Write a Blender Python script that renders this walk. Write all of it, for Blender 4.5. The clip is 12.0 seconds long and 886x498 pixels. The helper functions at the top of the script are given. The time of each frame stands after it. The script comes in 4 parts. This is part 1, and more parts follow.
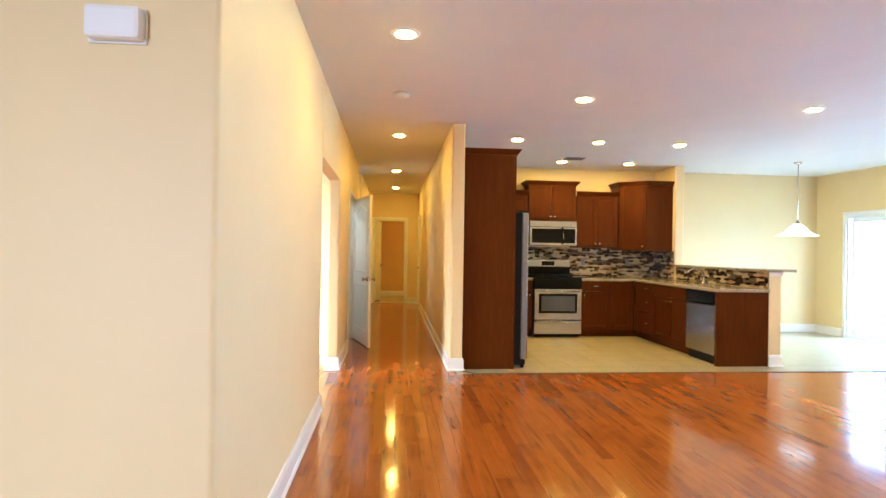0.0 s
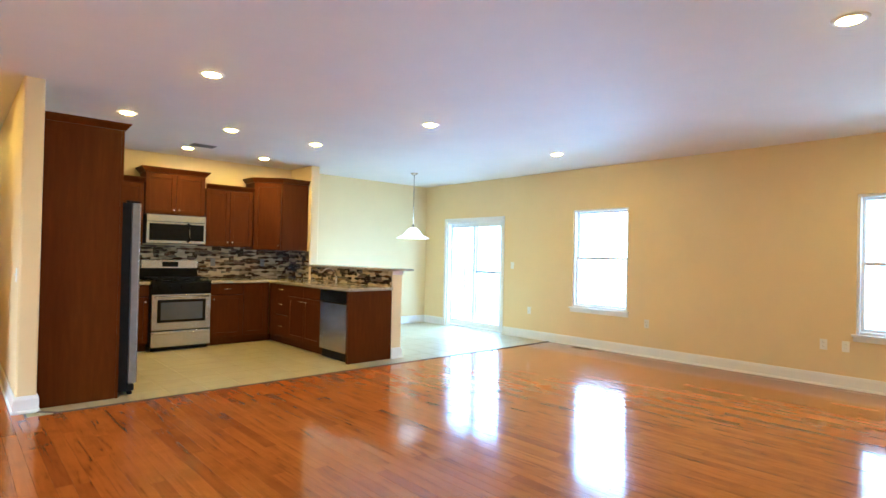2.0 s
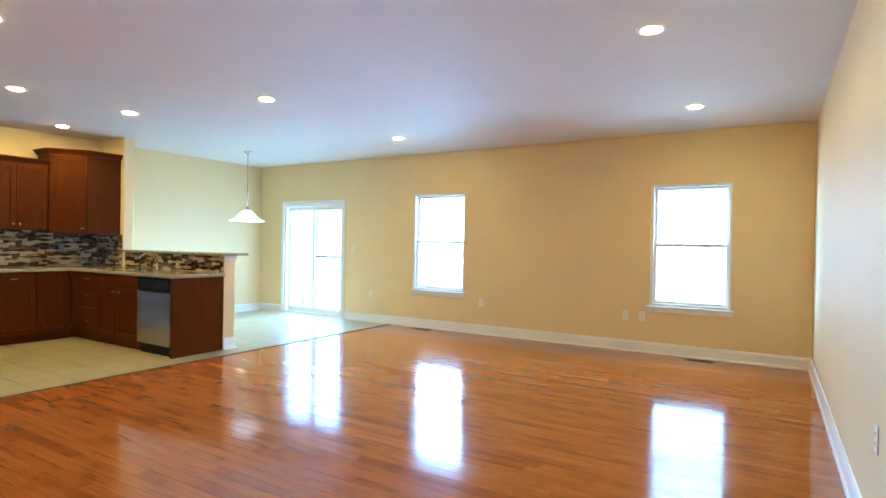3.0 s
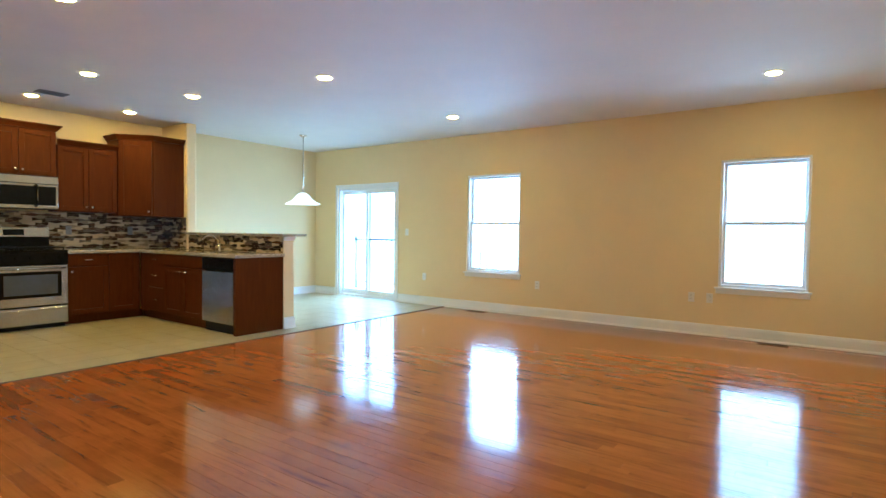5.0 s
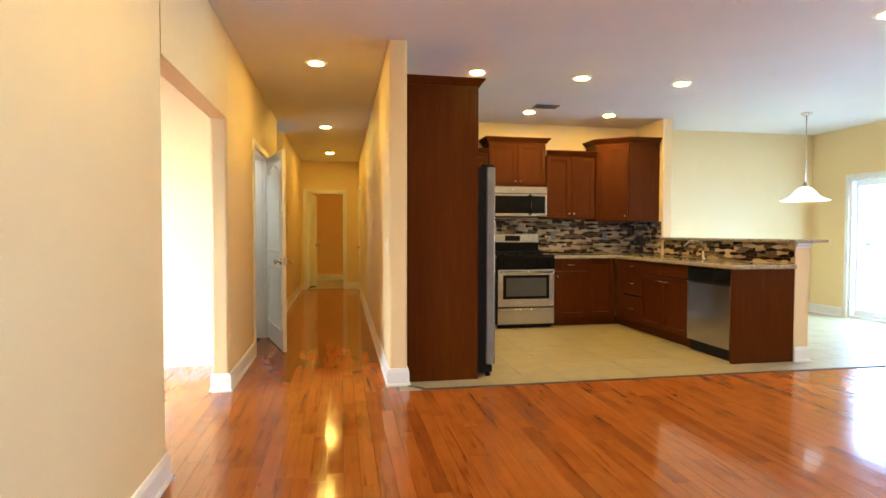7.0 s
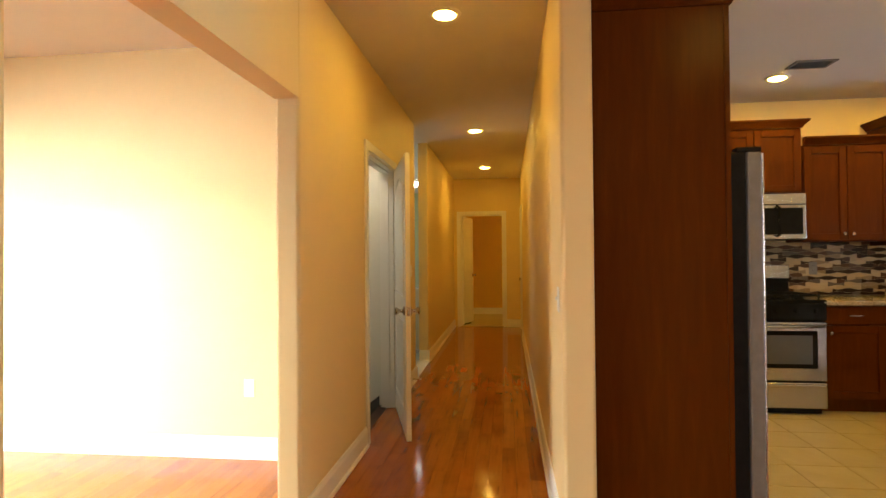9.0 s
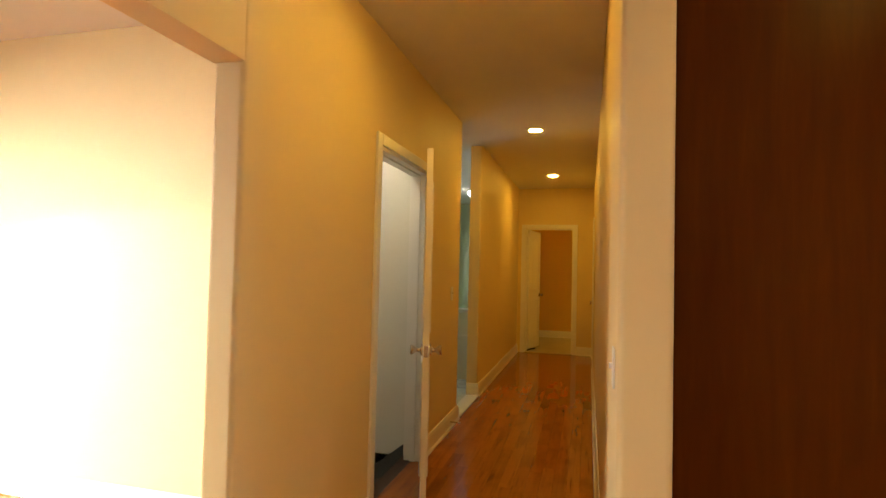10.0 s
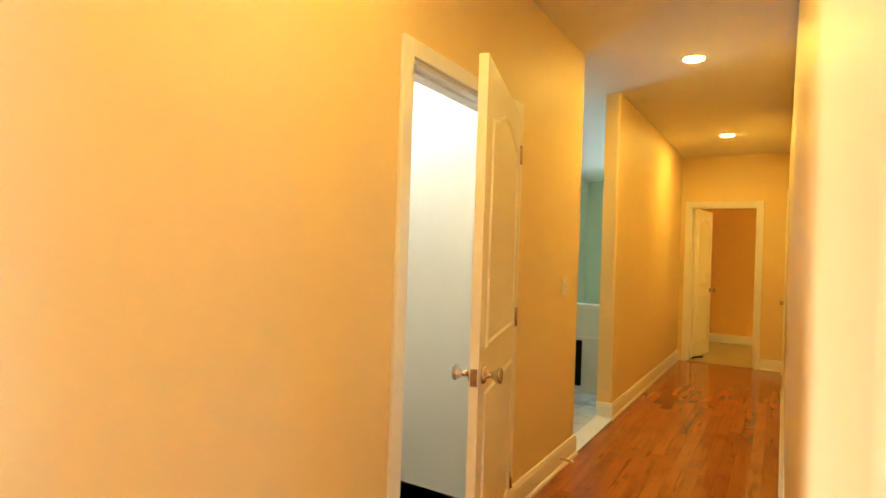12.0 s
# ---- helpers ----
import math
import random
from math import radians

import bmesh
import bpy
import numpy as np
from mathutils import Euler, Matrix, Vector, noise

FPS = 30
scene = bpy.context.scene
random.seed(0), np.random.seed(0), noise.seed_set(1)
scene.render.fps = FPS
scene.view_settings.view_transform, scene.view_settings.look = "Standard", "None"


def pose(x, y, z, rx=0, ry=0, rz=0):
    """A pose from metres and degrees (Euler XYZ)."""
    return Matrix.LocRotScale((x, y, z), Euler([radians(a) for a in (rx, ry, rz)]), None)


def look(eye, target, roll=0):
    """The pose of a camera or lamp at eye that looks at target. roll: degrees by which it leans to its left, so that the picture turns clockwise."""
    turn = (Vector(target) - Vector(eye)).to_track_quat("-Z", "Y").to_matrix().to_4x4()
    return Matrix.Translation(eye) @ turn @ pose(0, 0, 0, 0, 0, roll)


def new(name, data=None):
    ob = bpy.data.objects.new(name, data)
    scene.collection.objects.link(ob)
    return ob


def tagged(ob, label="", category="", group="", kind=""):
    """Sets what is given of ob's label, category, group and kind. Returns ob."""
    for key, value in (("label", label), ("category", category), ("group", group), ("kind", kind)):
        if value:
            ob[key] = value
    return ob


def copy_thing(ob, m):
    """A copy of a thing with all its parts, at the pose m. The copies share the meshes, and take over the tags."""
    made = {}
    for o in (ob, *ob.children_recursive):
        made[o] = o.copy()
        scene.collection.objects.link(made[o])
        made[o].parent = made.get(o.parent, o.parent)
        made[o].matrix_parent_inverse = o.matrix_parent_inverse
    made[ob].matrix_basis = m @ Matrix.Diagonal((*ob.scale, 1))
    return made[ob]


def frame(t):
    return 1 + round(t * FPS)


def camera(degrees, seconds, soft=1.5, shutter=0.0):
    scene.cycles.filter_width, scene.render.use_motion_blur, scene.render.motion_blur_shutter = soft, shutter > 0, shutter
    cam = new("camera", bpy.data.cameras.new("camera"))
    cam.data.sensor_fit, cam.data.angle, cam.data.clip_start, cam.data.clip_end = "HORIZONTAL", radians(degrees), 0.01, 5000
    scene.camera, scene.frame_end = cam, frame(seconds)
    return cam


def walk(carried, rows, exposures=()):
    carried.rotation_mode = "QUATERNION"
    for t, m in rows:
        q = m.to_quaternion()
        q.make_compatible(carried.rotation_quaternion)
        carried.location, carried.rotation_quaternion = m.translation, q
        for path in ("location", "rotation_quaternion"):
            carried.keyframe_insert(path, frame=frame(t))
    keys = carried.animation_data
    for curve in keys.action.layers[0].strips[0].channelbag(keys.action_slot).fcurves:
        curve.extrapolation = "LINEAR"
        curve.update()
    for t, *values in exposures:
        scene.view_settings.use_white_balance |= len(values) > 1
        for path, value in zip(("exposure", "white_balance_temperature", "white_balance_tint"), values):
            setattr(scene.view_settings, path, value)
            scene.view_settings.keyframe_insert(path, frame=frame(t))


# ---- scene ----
cam = camera(77.9, 12.0, 1.5)
PATH = [
    (0, (-0.118, 0.903, 1.311), (0.069, 2.894, 1.317), 0.9),
    (0.5, (-0.048, 1.061, 1.292), (0.326, 3.026, 1.319), 1.8),
    (1, (-0.015, 1.208, 1.283), (0.657, 3.091, 1.323), 1.4),
    (1.5, (0.047, 1.363, 1.328), (1.075, 3.079, 1.359), 1.1),
    (2, (0.116, 1.355, 1.329), (1.454, 2.841, 1.354), 1.2),
    (2.5, (0.15, 1.383, 1.34), (1.714, 2.631, 1.341), 1.2),
    (3, (0.134, 1.4, 1.29), (1.842, 2.441, 1.276), 1.0),
    (3.2, (0.081, 1.44, 1.245), (1.839, 2.394, 1.233), 0.9),
    (4.8, (0.135, 1.535, 1.198), (1.825, 2.604, 1.139), 0.7),
    (5, (0.135, 1.563, 1.193), (1.751, 2.740, 1.132), 0.7),
    (5.5, (0.022, 1.667, 1.216), (1.407, 3.108, 1.146), 0.9),
    (6, (0.104, 1.896, 1.18), (1.122, 3.616, 1.12), 0.6),
    (6.5, (0.105, 2.196, 1.201), (0.775, 4.079, 1.138), 0.3),
    (7, (0.16, 2.564, 1.211), (0.525, 4.53, 1.15), 0.1),
    (8.8, (0.275, 4.219, 1.289), (0.1, 6.211, 1.297), -0.4),
    (9, (0.297, 4.426, 1.307), (0.063, 6.412, 1.33), -0.5),
    (9.5, (0.366, 4.884, 1.33), (-0.01, 6.848, 1.386), -0.3),
    (10, (0.453, 5.325, 1.38), (-0.061, 7.257, 1.444), 1.3),
    (10.5, (0.479, 5.717, 1.413), (-0.166, 7.609, 1.47), 3.3),
    (11, (0.521, 6.074, 1.414), (-0.298, 7.898, 1.454), 3.3),
    (11.5, (0.539, 6.343, 1.399), (-0.416, 8.1, 1.415), 3.0),
    (12, (0.493, 6.545, 1.345), (-0.562, 8.244, 1.353), 1.9),
]
EXPOSURES = [(0, -0.25, 4900, 5), (1, -0.5, 4800, 4), (1.5, -0.45, 4650, 3), (2.5, -0.45, 4330, -1), (3.0, -0.6, 4330, -1), (5, -0.88, 4330, -1), (6, -0.6, 4600, 2), (7, -0.5, 5100, 5),
             (8.8, -0.9, 6000, 7), (9.5, -1.2, 6500, 9), (10.5, -1.05, 6500, 9), (11.5, -0.28, 5800, 6), (12, 0.08, 5600, 5)]
walk(cam, [(t, look(eye, target, roll)) for t, eye, target, roll in PATH], EXPOSURES)

# ---- light ----
world = bpy.data.worlds.new("world")
scene.world = world
world.use_nodes = True
wn = world.node_tree
sky = wn.nodes.new("ShaderNodeTexSky")
sky.sky_type, sky.sun_disc = "NISHITA", False
sky.sun_elevation, sky.sun_rotation = radians(50), radians(200)
wn.links.new(sky.outputs[0], wn.nodes["Background"].inputs[0])
wn.nodes["Background"].inputs[1].default_value = 0.12

sun = new("sun", bpy.data.lights.new("sun", "SUN"))
sun.data.energy, sun.data.angle, sun.data.color = 1.0, radians(12), (1.0, 0.95, 0.88)
sun.matrix_world = look((-20, -30, 40), (0, 0, 0))

CAN_POWER = 500.0     # emission of the recessed lamps' lenses
WARM = (1.0, 0.575, 0.10)
DAY = (0.76, 0.925, 1.0)


def daylight(name, eye, target, width, height, watts):
    ob = new(name, bpy.data.lights.new(name, "AREA"))
    ob.data.shape, ob.data.size, ob.data.size_y = "RECTANGLE", width, height
    ob.data.energy, ob.data.color = watts, DAY
    ob.matrix_world = look(eye, target)
    return ob


daylight("window_daylight", (8.29, 5.83, 1.3), (3.84, 5.83, -2.2), 2.0, 3.2, 275)
daylight("window_daylight", (8.29, 2.29, 1.3), (3.84, 2.29, -2.2), 2.0, 3.2, 275)
daylight("patio_daylight", (10.04, 9.9, 1.5), (5.34, 8.5, -0.6), 7.0, 4.0, 4900).data.color = (0.55, 0.76, 1.0)
front = daylight("front_daylight", (-5.2, 4.9, 1.85), (-2.6, 7.83, 0.3), 2.0, 1.8, 600)
front.data.color, front.data.spread = (1.0, 0.94, 0.84), radians(76)
daylight("wash_daylight", (-2.85, 12.0, 1.6), (0, 12.0, 1.0), 0.9, 1.2, 22)
daylight("wash_daylight", (-2.85, 14.4, 1.6), (0, 14.4, 1.0), 1.1, 1.3, 30)
entry = daylight("entry_daylight", (-2.4, -2.75, 1.3), (-1.0, 2.73, 0.2), 0.9, 1.3, 88)
entry.data.color, entry.data.spread = (0.95, 0.92, 0.96), radians(95)


# ---- materials ----
def material(name, colour, rough=0.5, metal=0.0, spec=0.5):
    m = bpy.data.materials.new(name)
    m.use_nodes = True
    b = m.node_tree.nodes["Principled BSDF"]
    b.inputs["Base Color"].default_value = (*colour, 1)
    b.inputs["Roughness"].default_value = rough
    b.inputs["Metallic"].default_value = metal
    b.inputs["Specular IOR Level"].default_value = spec
    return m, m.node_tree, b


def node(tree, kind, **values):
    n = tree.nodes.new(kind)
    for k, v in values.items():
        n.inputs[k].default_value = v
    return n


def ramp(tree, fac, stops):
    n = tree.nodes.new("ShaderNodeValToRGB")
    while len(n.color_ramp.elements) < len(stops):
        n.color_ramp.elements.new(0.5)
    for e, (p, c) in zip(n.color_ramp.elements, stops):
        e.position, e.color = p, (*c, 1)
    tree.links.new(fac, n.inputs[0])
    return n


def coords(tree, scale=(1, 1, 1), shift=None):
    tc = tree.nodes.new("ShaderNodeTexCoord")
    mp = tree.nodes.new("ShaderNodeMapping")
    mp.inputs["Scale"].default_value = scale
    tree.links.new(tc.outputs["Object"], mp.inputs["Vector"])
    if shift is not None:
        tree.links.new(shift, mp.inputs["Location"])
    return mp.outputs[0]


def relief(tree, bsdf, height, strength, distance=0.002):
    bump = node(tree, "ShaderNodeBump", Strength=strength, Distance=distance)
    tree.links.new(height, bump.inputs["Height"])
    tree.links.new(bump.outputs[0], bsdf.inputs["Normal"])


def chance(tree):
    """A number per object or loose piece."""
    oi = tree.nodes.new("ShaderNodeObjectInfo")
    ge = tree.nodes.new("ShaderNodeNewGeometry")
    add = tree.nodes.new("ShaderNodeMath")
    add.operation = "ADD"
    tree.links.new(oi.outputs["Random"], add.inputs[0])
    tree.links.new(ge.outputs["Random Per Island"], add.inputs[1])
    fr = tree.nodes.new("ShaderNodeMath")
    fr.operation = "FRACT"
    tree.links.new(add.outputs[0], fr.inputs[0])
    return fr.outputs[0]


def mottled(name, dark, light, scale, rough, bump_scale=0, bump=0.0, metal=0.0, spec=0.5, stretch=(1, 1, 1), rough_var=0.0):
    m, t, b = material(name, light, rough, metal, spec)
    v = coords(t, stretch)
    n1 = node(t, "ShaderNodeTexNoise", Scale=scale, Detail=6.0, Roughness=0.6)
    t.links.new(v, n1.inputs["Vector"])
    r = ramp(t, n1.outputs[0], [(0.3, dark), (0.7, light)])
    t.links.new(r.outputs[0], b.inputs["Base Color"])
    if bump:
        n2 = node(t, "ShaderNodeTexNoise", Scale=bump_scale, Detail=4.0)
        t.links.new(v, n2.inputs["Vector"])
        relief(t, b, n2.outputs[0], bump)
    if rough_var:
        mr = node(t, "ShaderNodeMapRange")
        mr.inputs["To Min"].default_value, mr.inputs["To Max"].default_value = rough - rough_var, rough + rough_var
        t.links.new(n1.outputs[0], mr.inputs["Value"])
        t.links.new(mr.outputs[0], b.inputs["Roughness"])
    return m


WALL = mottled("tan_wall_paint", (0.74, 0.58, 0.30), (0.77, 0.61, 0.32), 1.6, 0.54, 260, 0.05, rough_var=0.04)
ORANGE = mottled("orange_wall_paint", (0.74, 0.47, 0.10), (0.77, 0.49, 0.105), 1.6, 0.5, 260, 0.06)
GREEN = mottled("pale_green_wall_paint", (0.60, 0.66, 0.46), (0.63, 0.69, 0.49), 1.6, 0.5, 260, 0.06)
CEIL = mottled("white_ceiling_paint", (0.74, 0.71, 0.67), (0.77, 0.74, 0.70), 2.0, 0.75, 180, 0.10)
WHITEWALL = mottled("white_wall_paint", (0.74, 0.74, 0.70), (0.78, 0.78, 0.74), 1.5, 0.6, 220, 0.06)
TRIM = mottled("white_trim_paint", (0.79, 0.78, 0.76), (0.83, 0.82, 0.80), 3.0, 0.28, 40, 0.03)
PLASTIC = mottled("white_plastic", (0.78, 0.77, 0.74), (0.82, 0.81, 0.78), 8.0, 0.35)
STEEL = mottled("brushed_stainless_steel", (0.40, 0.385, 0.365), (0.47, 0.455, 0.43), 5.0, 0.24, metal=1.0, rough_var=0.03)
NICKEL = mottled("satin_nickel", (0.56, 0.52, 0.48), (0.64, 0.60, 0.55), 40.0, 0.26, metal=1.0)
BLACK = mottled("black_enamel", (0.005, 0.005, 0.005), (0.008, 0.008, 0.008), 20.0, 0.2, spec=0.10)
MATTBLACK = mottled("black_textured_plastic", (0.006, 0.006, 0.006), (0.010, 0.010, 0.010), 30.0, 0.5, 300, 0.15, spec=0.1)
# blue-grey lift in the colour stands for the room reflected in the oven window
DARKGLASS = mottled("dark_oven_glass", (0.055, 0.06, 0.066), (0.075, 0.08, 0.086), 3.0, 0.06)
GREYMETAL = mottled("grey_painted_metal", (0.16, 0.15, 0.14), (0.20, 0.19, 0.18), 20.0, 0.5)
BRONZE = mottled("dark_brown_metal", (0.05, 0.03, 0.02), (0.08, 0.05, 0.03), 20.0, 0.45)
CARPET = mottled("dark_grey_carpet", (0.05, 0.055, 0.06), (0.09, 0.095, 0.10), 90.0, 0.95, 300, 0.5)
SILVER = mottled("mirror_silver", (0.86, 0.88, 0.87), (0.88, 0.90, 0.89), 1.0, 0.02, metal=1.0)
PORCELAIN = mottled("white_porcelain", (0.78, 0.79, 0.78), (0.82, 0.83, 0.82), 2.0, 0.12)
DECK = mottled("grey_weathered_decking", (0.34, 0.32, 0.29), (0.46, 0.44, 0.40), 4.0, 0.8, 60, 0.3, stretch=(8, 1, 8))
GRASS = mottled("lawn", (0.05, 0.09, 0.03), (0.09, 0.14, 0.05), 6.0, 0.9, 50, 0.5)


def make_cherry():
    m, t, b = material("cherry_stained_wood", (0.05, 0.013, 0.003), 0.30, 0.0, 0.07)
    c = chance(t)
    mul = node(t, "ShaderNodeVectorMath")
    mul.operation = "SCALE"
    mul.inputs[0].default_value = (13.0, 7.0, 29.0)
    t.links.new(c, mul.inputs["Scale"])
    v = coords(t, (9, 9, 0.9), mul.outputs[0])
    n1 = node(t, "ShaderNodeTexNoise", Scale=3.2, Detail=8.0, Roughness=0.62, Distortion=0.4)
    t.links.new(v, n1.inputs["Vector"])
    r = ramp(t, n1.outputs[0], [(0.25, (0.060, 0.0140, 0.0008)), (0.55, (0.077, 0.0188, 0.0010)), (0.8, (0.098, 0.0262, 0.0014))])
    t.links.new(r.outputs[0], b.inputs["Base Color"])
    relief(t, b, n1.outputs[0], 0.05)
    return m


def make_planks():
    m, t, b = material("cherry_strip_flooring", (0.3, 0.1, 0.03), 0.16)
    c = chance(t)
    mul = node(t, "ShaderNodeVectorMath")
    mul.operation = "SCALE"
    mul.inputs[0].default_value = (31.0, 57.0, 11.0)
    t.links.new(c, mul.inputs["Scale"])
    v = coords(t, (16, 1.1, 16), mul.outputs[0])
    n1 = node(t, "ShaderNodeTexNoise", Scale=1.7, Detail=9.0, Roughness=0.65, Distortion=0.7)
    t.links.new(v, n1.inputs["Vector"])
    tone = ramp(t, c, [(0.0, (0.270, 0.072, 0.008)), (0.10, (0.335, 0.094, 0.010)), (0.45, (0.365, 0.107, 0.011)),
                       (0.75, (0.392, 0.119, 0.013)), (0.94, (0.345, 0.099, 0.010)), (1.0, (0.255, 0.066, 0.007))])
    grain = ramp(t, n1.outputs[0], [(0.30, (0.46, 0.38, 0.32)), (0.42, (0.88, 0.85, 0.82)), (0.55, (0.97, 0.96, 0.95)), (0.75, (1.08, 1.08, 1.08))])
    mx = t.nodes.new("ShaderNodeMix")
    mx.data_type, mx.blend_type = "RGBA", "MULTIPLY"
    mx.inputs["Factor"].default_value = 1.0
    t.links.new(tone.outputs[0], mx.inputs["A"])
    t.links.new(grain.outputs[0], mx.inputs["B"])
    w = coords(t, (1, 1, 1), mul.outputs[0])
    n2 = node(t, "ShaderNodeTexNoise", Scale=2.3, Detail=5.0, Roughness=0.6)
    t.links.new(w, n2.inputs["Vector"])
    patch = ramp(t, n2.outputs[0], [(0.32, (0.80, 0.76, 0.72)), (0.5, (1.0, 1.0, 1.0)), (0.7, (1.07, 1.07, 1.07))])
    mp = t.nodes.new("ShaderNodeMix")
    mp.data_type, mp.blend_type = "RGBA", "MULTIPLY"
    mp.inputs["Factor"].default_value = 1.0
    t.links.new(mx.outputs["Result"], mp.inputs["A"])
    t.links.new(patch.outputs[0], mp.inputs["B"])
    t.links.new(mp.outputs["Result"], b.inputs["Base Color"])
    mr = node(t, "ShaderNodeMapRange")
    mr.inputs["From Min"].default_value, mr.inputs["From Max"].default_value = 0.3, 0.7
    mr.inputs["To Min"].default_value, mr.inputs["To Max"].default_value = 0.07, 0.15
    t.links.new(n2.outputs[0], mr.inputs["Value"])
    t.links.new(mr.outputs[0], b.inputs["Roughness"])
    relief(t, b, n1.outputs[0], 0.012, 0.001)
    return m


def make_tile():
    m, t, b = material("beige_ceramic_tile", (0.6, 0.52, 0.36), 0.30)
    c = chance(t)
    mul = node(t, "ShaderNodeVectorMath")
    mul.operation = "SCALE"
    mul.inputs[0].default_value = (31.0, 57.0, 11.0)
    t.links.new(c, mul.inputs["Scale"])
    v = coords(t, (1, 1, 1), mul.outputs[0])
    n1 = node(t, "ShaderNodeTexNoise", Scale=3.0, Detail=8.0, Roughness=0.6, Distortion=0.8)
    t.links.new(v, n1.inputs["Vector"])
    r = ramp(t, n1.outputs[0], [(0.25, (0.35, 0.28, 0.14)), (0.5, (0.41, 0.34, 0.185)), (0.78, (0.47, 0.40, 0.24))])
    t.links.new(r.outputs[0], b.inputs["Base Color"])
    relief(t, b, n1.outputs[0], 0.08)
    return m


def make_marble():
    m, t, b = material("grey_marble_tile", (0.6, 0.62, 0.6), 0.2)
    v = coords(t)
    n1 = node(t, "ShaderNodeTexNoise", Scale=3.5, Detail=9.0, Roughness=0.65, Distortion=1.4)
    t.links.new(v, n1.inputs["Vector"])
    r = ramp(t, n1.outputs[0], [(0.3, (0.33, 0.36, 0.35)), (0.5, (0.56, 0.59, 0.57)), (0.75, (0.68, 0.70, 0.68))])
    t.links.new(r.outputs[0], b.inputs["Base Color"])
    return m


def make_granite():
    m, t, b = material("speckled_granite", (0.4, 0.36, 0.3), 0.14)
    v = coords(t)
    n1 = node(t, "ShaderNodeTexNoise", Scale=70.0, Detail=5.0, Roughness=0.75)
    n2 = node(t, "ShaderNodeTexNoise", Scale=9.0, Detail=4.0)
    t.links.new(v, n1.inputs["Vector"])
    t.links.new(v, n2.inputs["Vector"])
    r = ramp(t, n1.outputs[0], [(0.30, (0.06, 0.045, 0.035)), (0.44, (0.30, 0.25, 0.18)), (0.58, (0.50, 0.44, 0.34)), (0.75, (0.62, 0.58, 0.50))])
    r2 = ramp(t, n2.outputs[0], [(0.3, (0.75, 0.72, 0.68)), (0.7, (1.0, 1.0, 1.0))])
    mx = t.nodes.new("ShaderNodeMix")
    mx.data_type, mx.blend_type = "RGBA", "MULTIPLY"
    mx.inputs["Factor"].default_value = 1.0
    t.links.new(r.outputs[0], mx.inputs["A"])
    t.links.new(r2.outputs[0], mx.inputs["B"])
    t.links.new(mx.outputs["Result"], b.inputs["Base Color"])
    return m


def make_mosaic():
    m, t, b = material("glass_and_stone_mosaic", (0.4, 0.3, 0.2), 0.16, 0.0, 0.35)
    c = chance(t)
    r = ramp(t, c, [(0.0, (0.022, 0.010, 0.005)), (0.30, (0.075, 0.034, 0.016)), (0.46, (0.42, 0.31, 0.165)), (0.66, (0.24, 0.165, 0.08)),
                    (0.78, (0.12, 0.095, 0.07)), (0.86, (0.50, 0.39, 0.235))])
    r.color_ramp.interpolation = "CONSTANT"
    t.links.new(r.outputs[0], b.inputs["Base Color"])
    v = coords(t)
    n1 = node(t, "ShaderNodeTexNoise", Scale=60.0, Detail=4.0)
    t.links.new(v, n1.inputs["Vector"])
    relief(t, b, n1.outputs[0], 0.05)
    r2 = ramp(t, c, [(0.0, (0.20, 0.20, 0.20)), (0.38, (0.36, 0.36, 0.36)), (0.76, (0.22, 0.22, 0.22))])
    r2.color_ramp.interpolation = "CONSTANT"
    t.links.new(r2.outputs[0], b.inputs["Roughness"])
    return m


def make_glass():
    m, t, b = material("clear_window_glass", (1, 1, 1), 0.0)
    b.inputs["Transmission Weight"].default_value = 1.0
    b.inputs["IOR"].default_value = 1.05
    return m


def glowing(name, colour, strength):
    m, t, b = material(name, (0.8, 0.8, 0.8), 0.4)
    b.inputs["Emission Color"].default_value = (*colour, 1)
    b.inputs["Emission Strength"].default_value = strength
    return m


CHERRY, PLANK, TILE, MARBLE, GRANITE, MOSAIC, GLASS = make_cherry(), make_planks(), make_tile(), make_marble(), make_granite(), make_mosaic(), make_glass()
GROUT = mottled("sand_grout", (0.36, 0.29, 0.15), (0.41, 0.34, 0.19), 30.0, 0.9, 200, 0.2)
SUBFLOOR = mottled("dark_board_joint", (0.035, 0.014, 0.006), (0.05, 0.02, 0.009), 10.0, 0.6)
LENS = glowing("lit_lamp_lens", WARM, CAN_POWER)
BRIGHT_LENS = glowing("lit_bright_lamp_lens", (1.0, 0.57, 0.07), CAN_POWER * 1.2)
STAIR_FILL = glowing("added_stair_globe", (1.0, 0.86, 0.63), 115.0)
SHADE = glowing("lit_frosted_glass", (1.0, 0.93, 0.80), 3.0)
BULB = glowing("lit_bath_globe", (1.0, 0.92, 0.78), 26.0)


# ---- mesh helpers ----
def box(bm, x0, x1, y0, y1, z0, z1, bevel=0.0):
    r = bmesh.ops.create_cube(bm, size=1.0, matrix=Matrix.Translation(((x0 + x1) / 2, (y0 + y1) / 2, (z0 + z1) / 2)) @ Matrix.Diagonal((abs(x1 - x0), abs(y1 - y0), abs(z1 - z0), 1)))
    if bevel:
        edges = list({e for v in r["verts"] for e in v.link_edges})
        bmesh.ops.bevel(bm, geom=edges, offset=bevel, segments=2, affect="EDGES", profile=0.5)


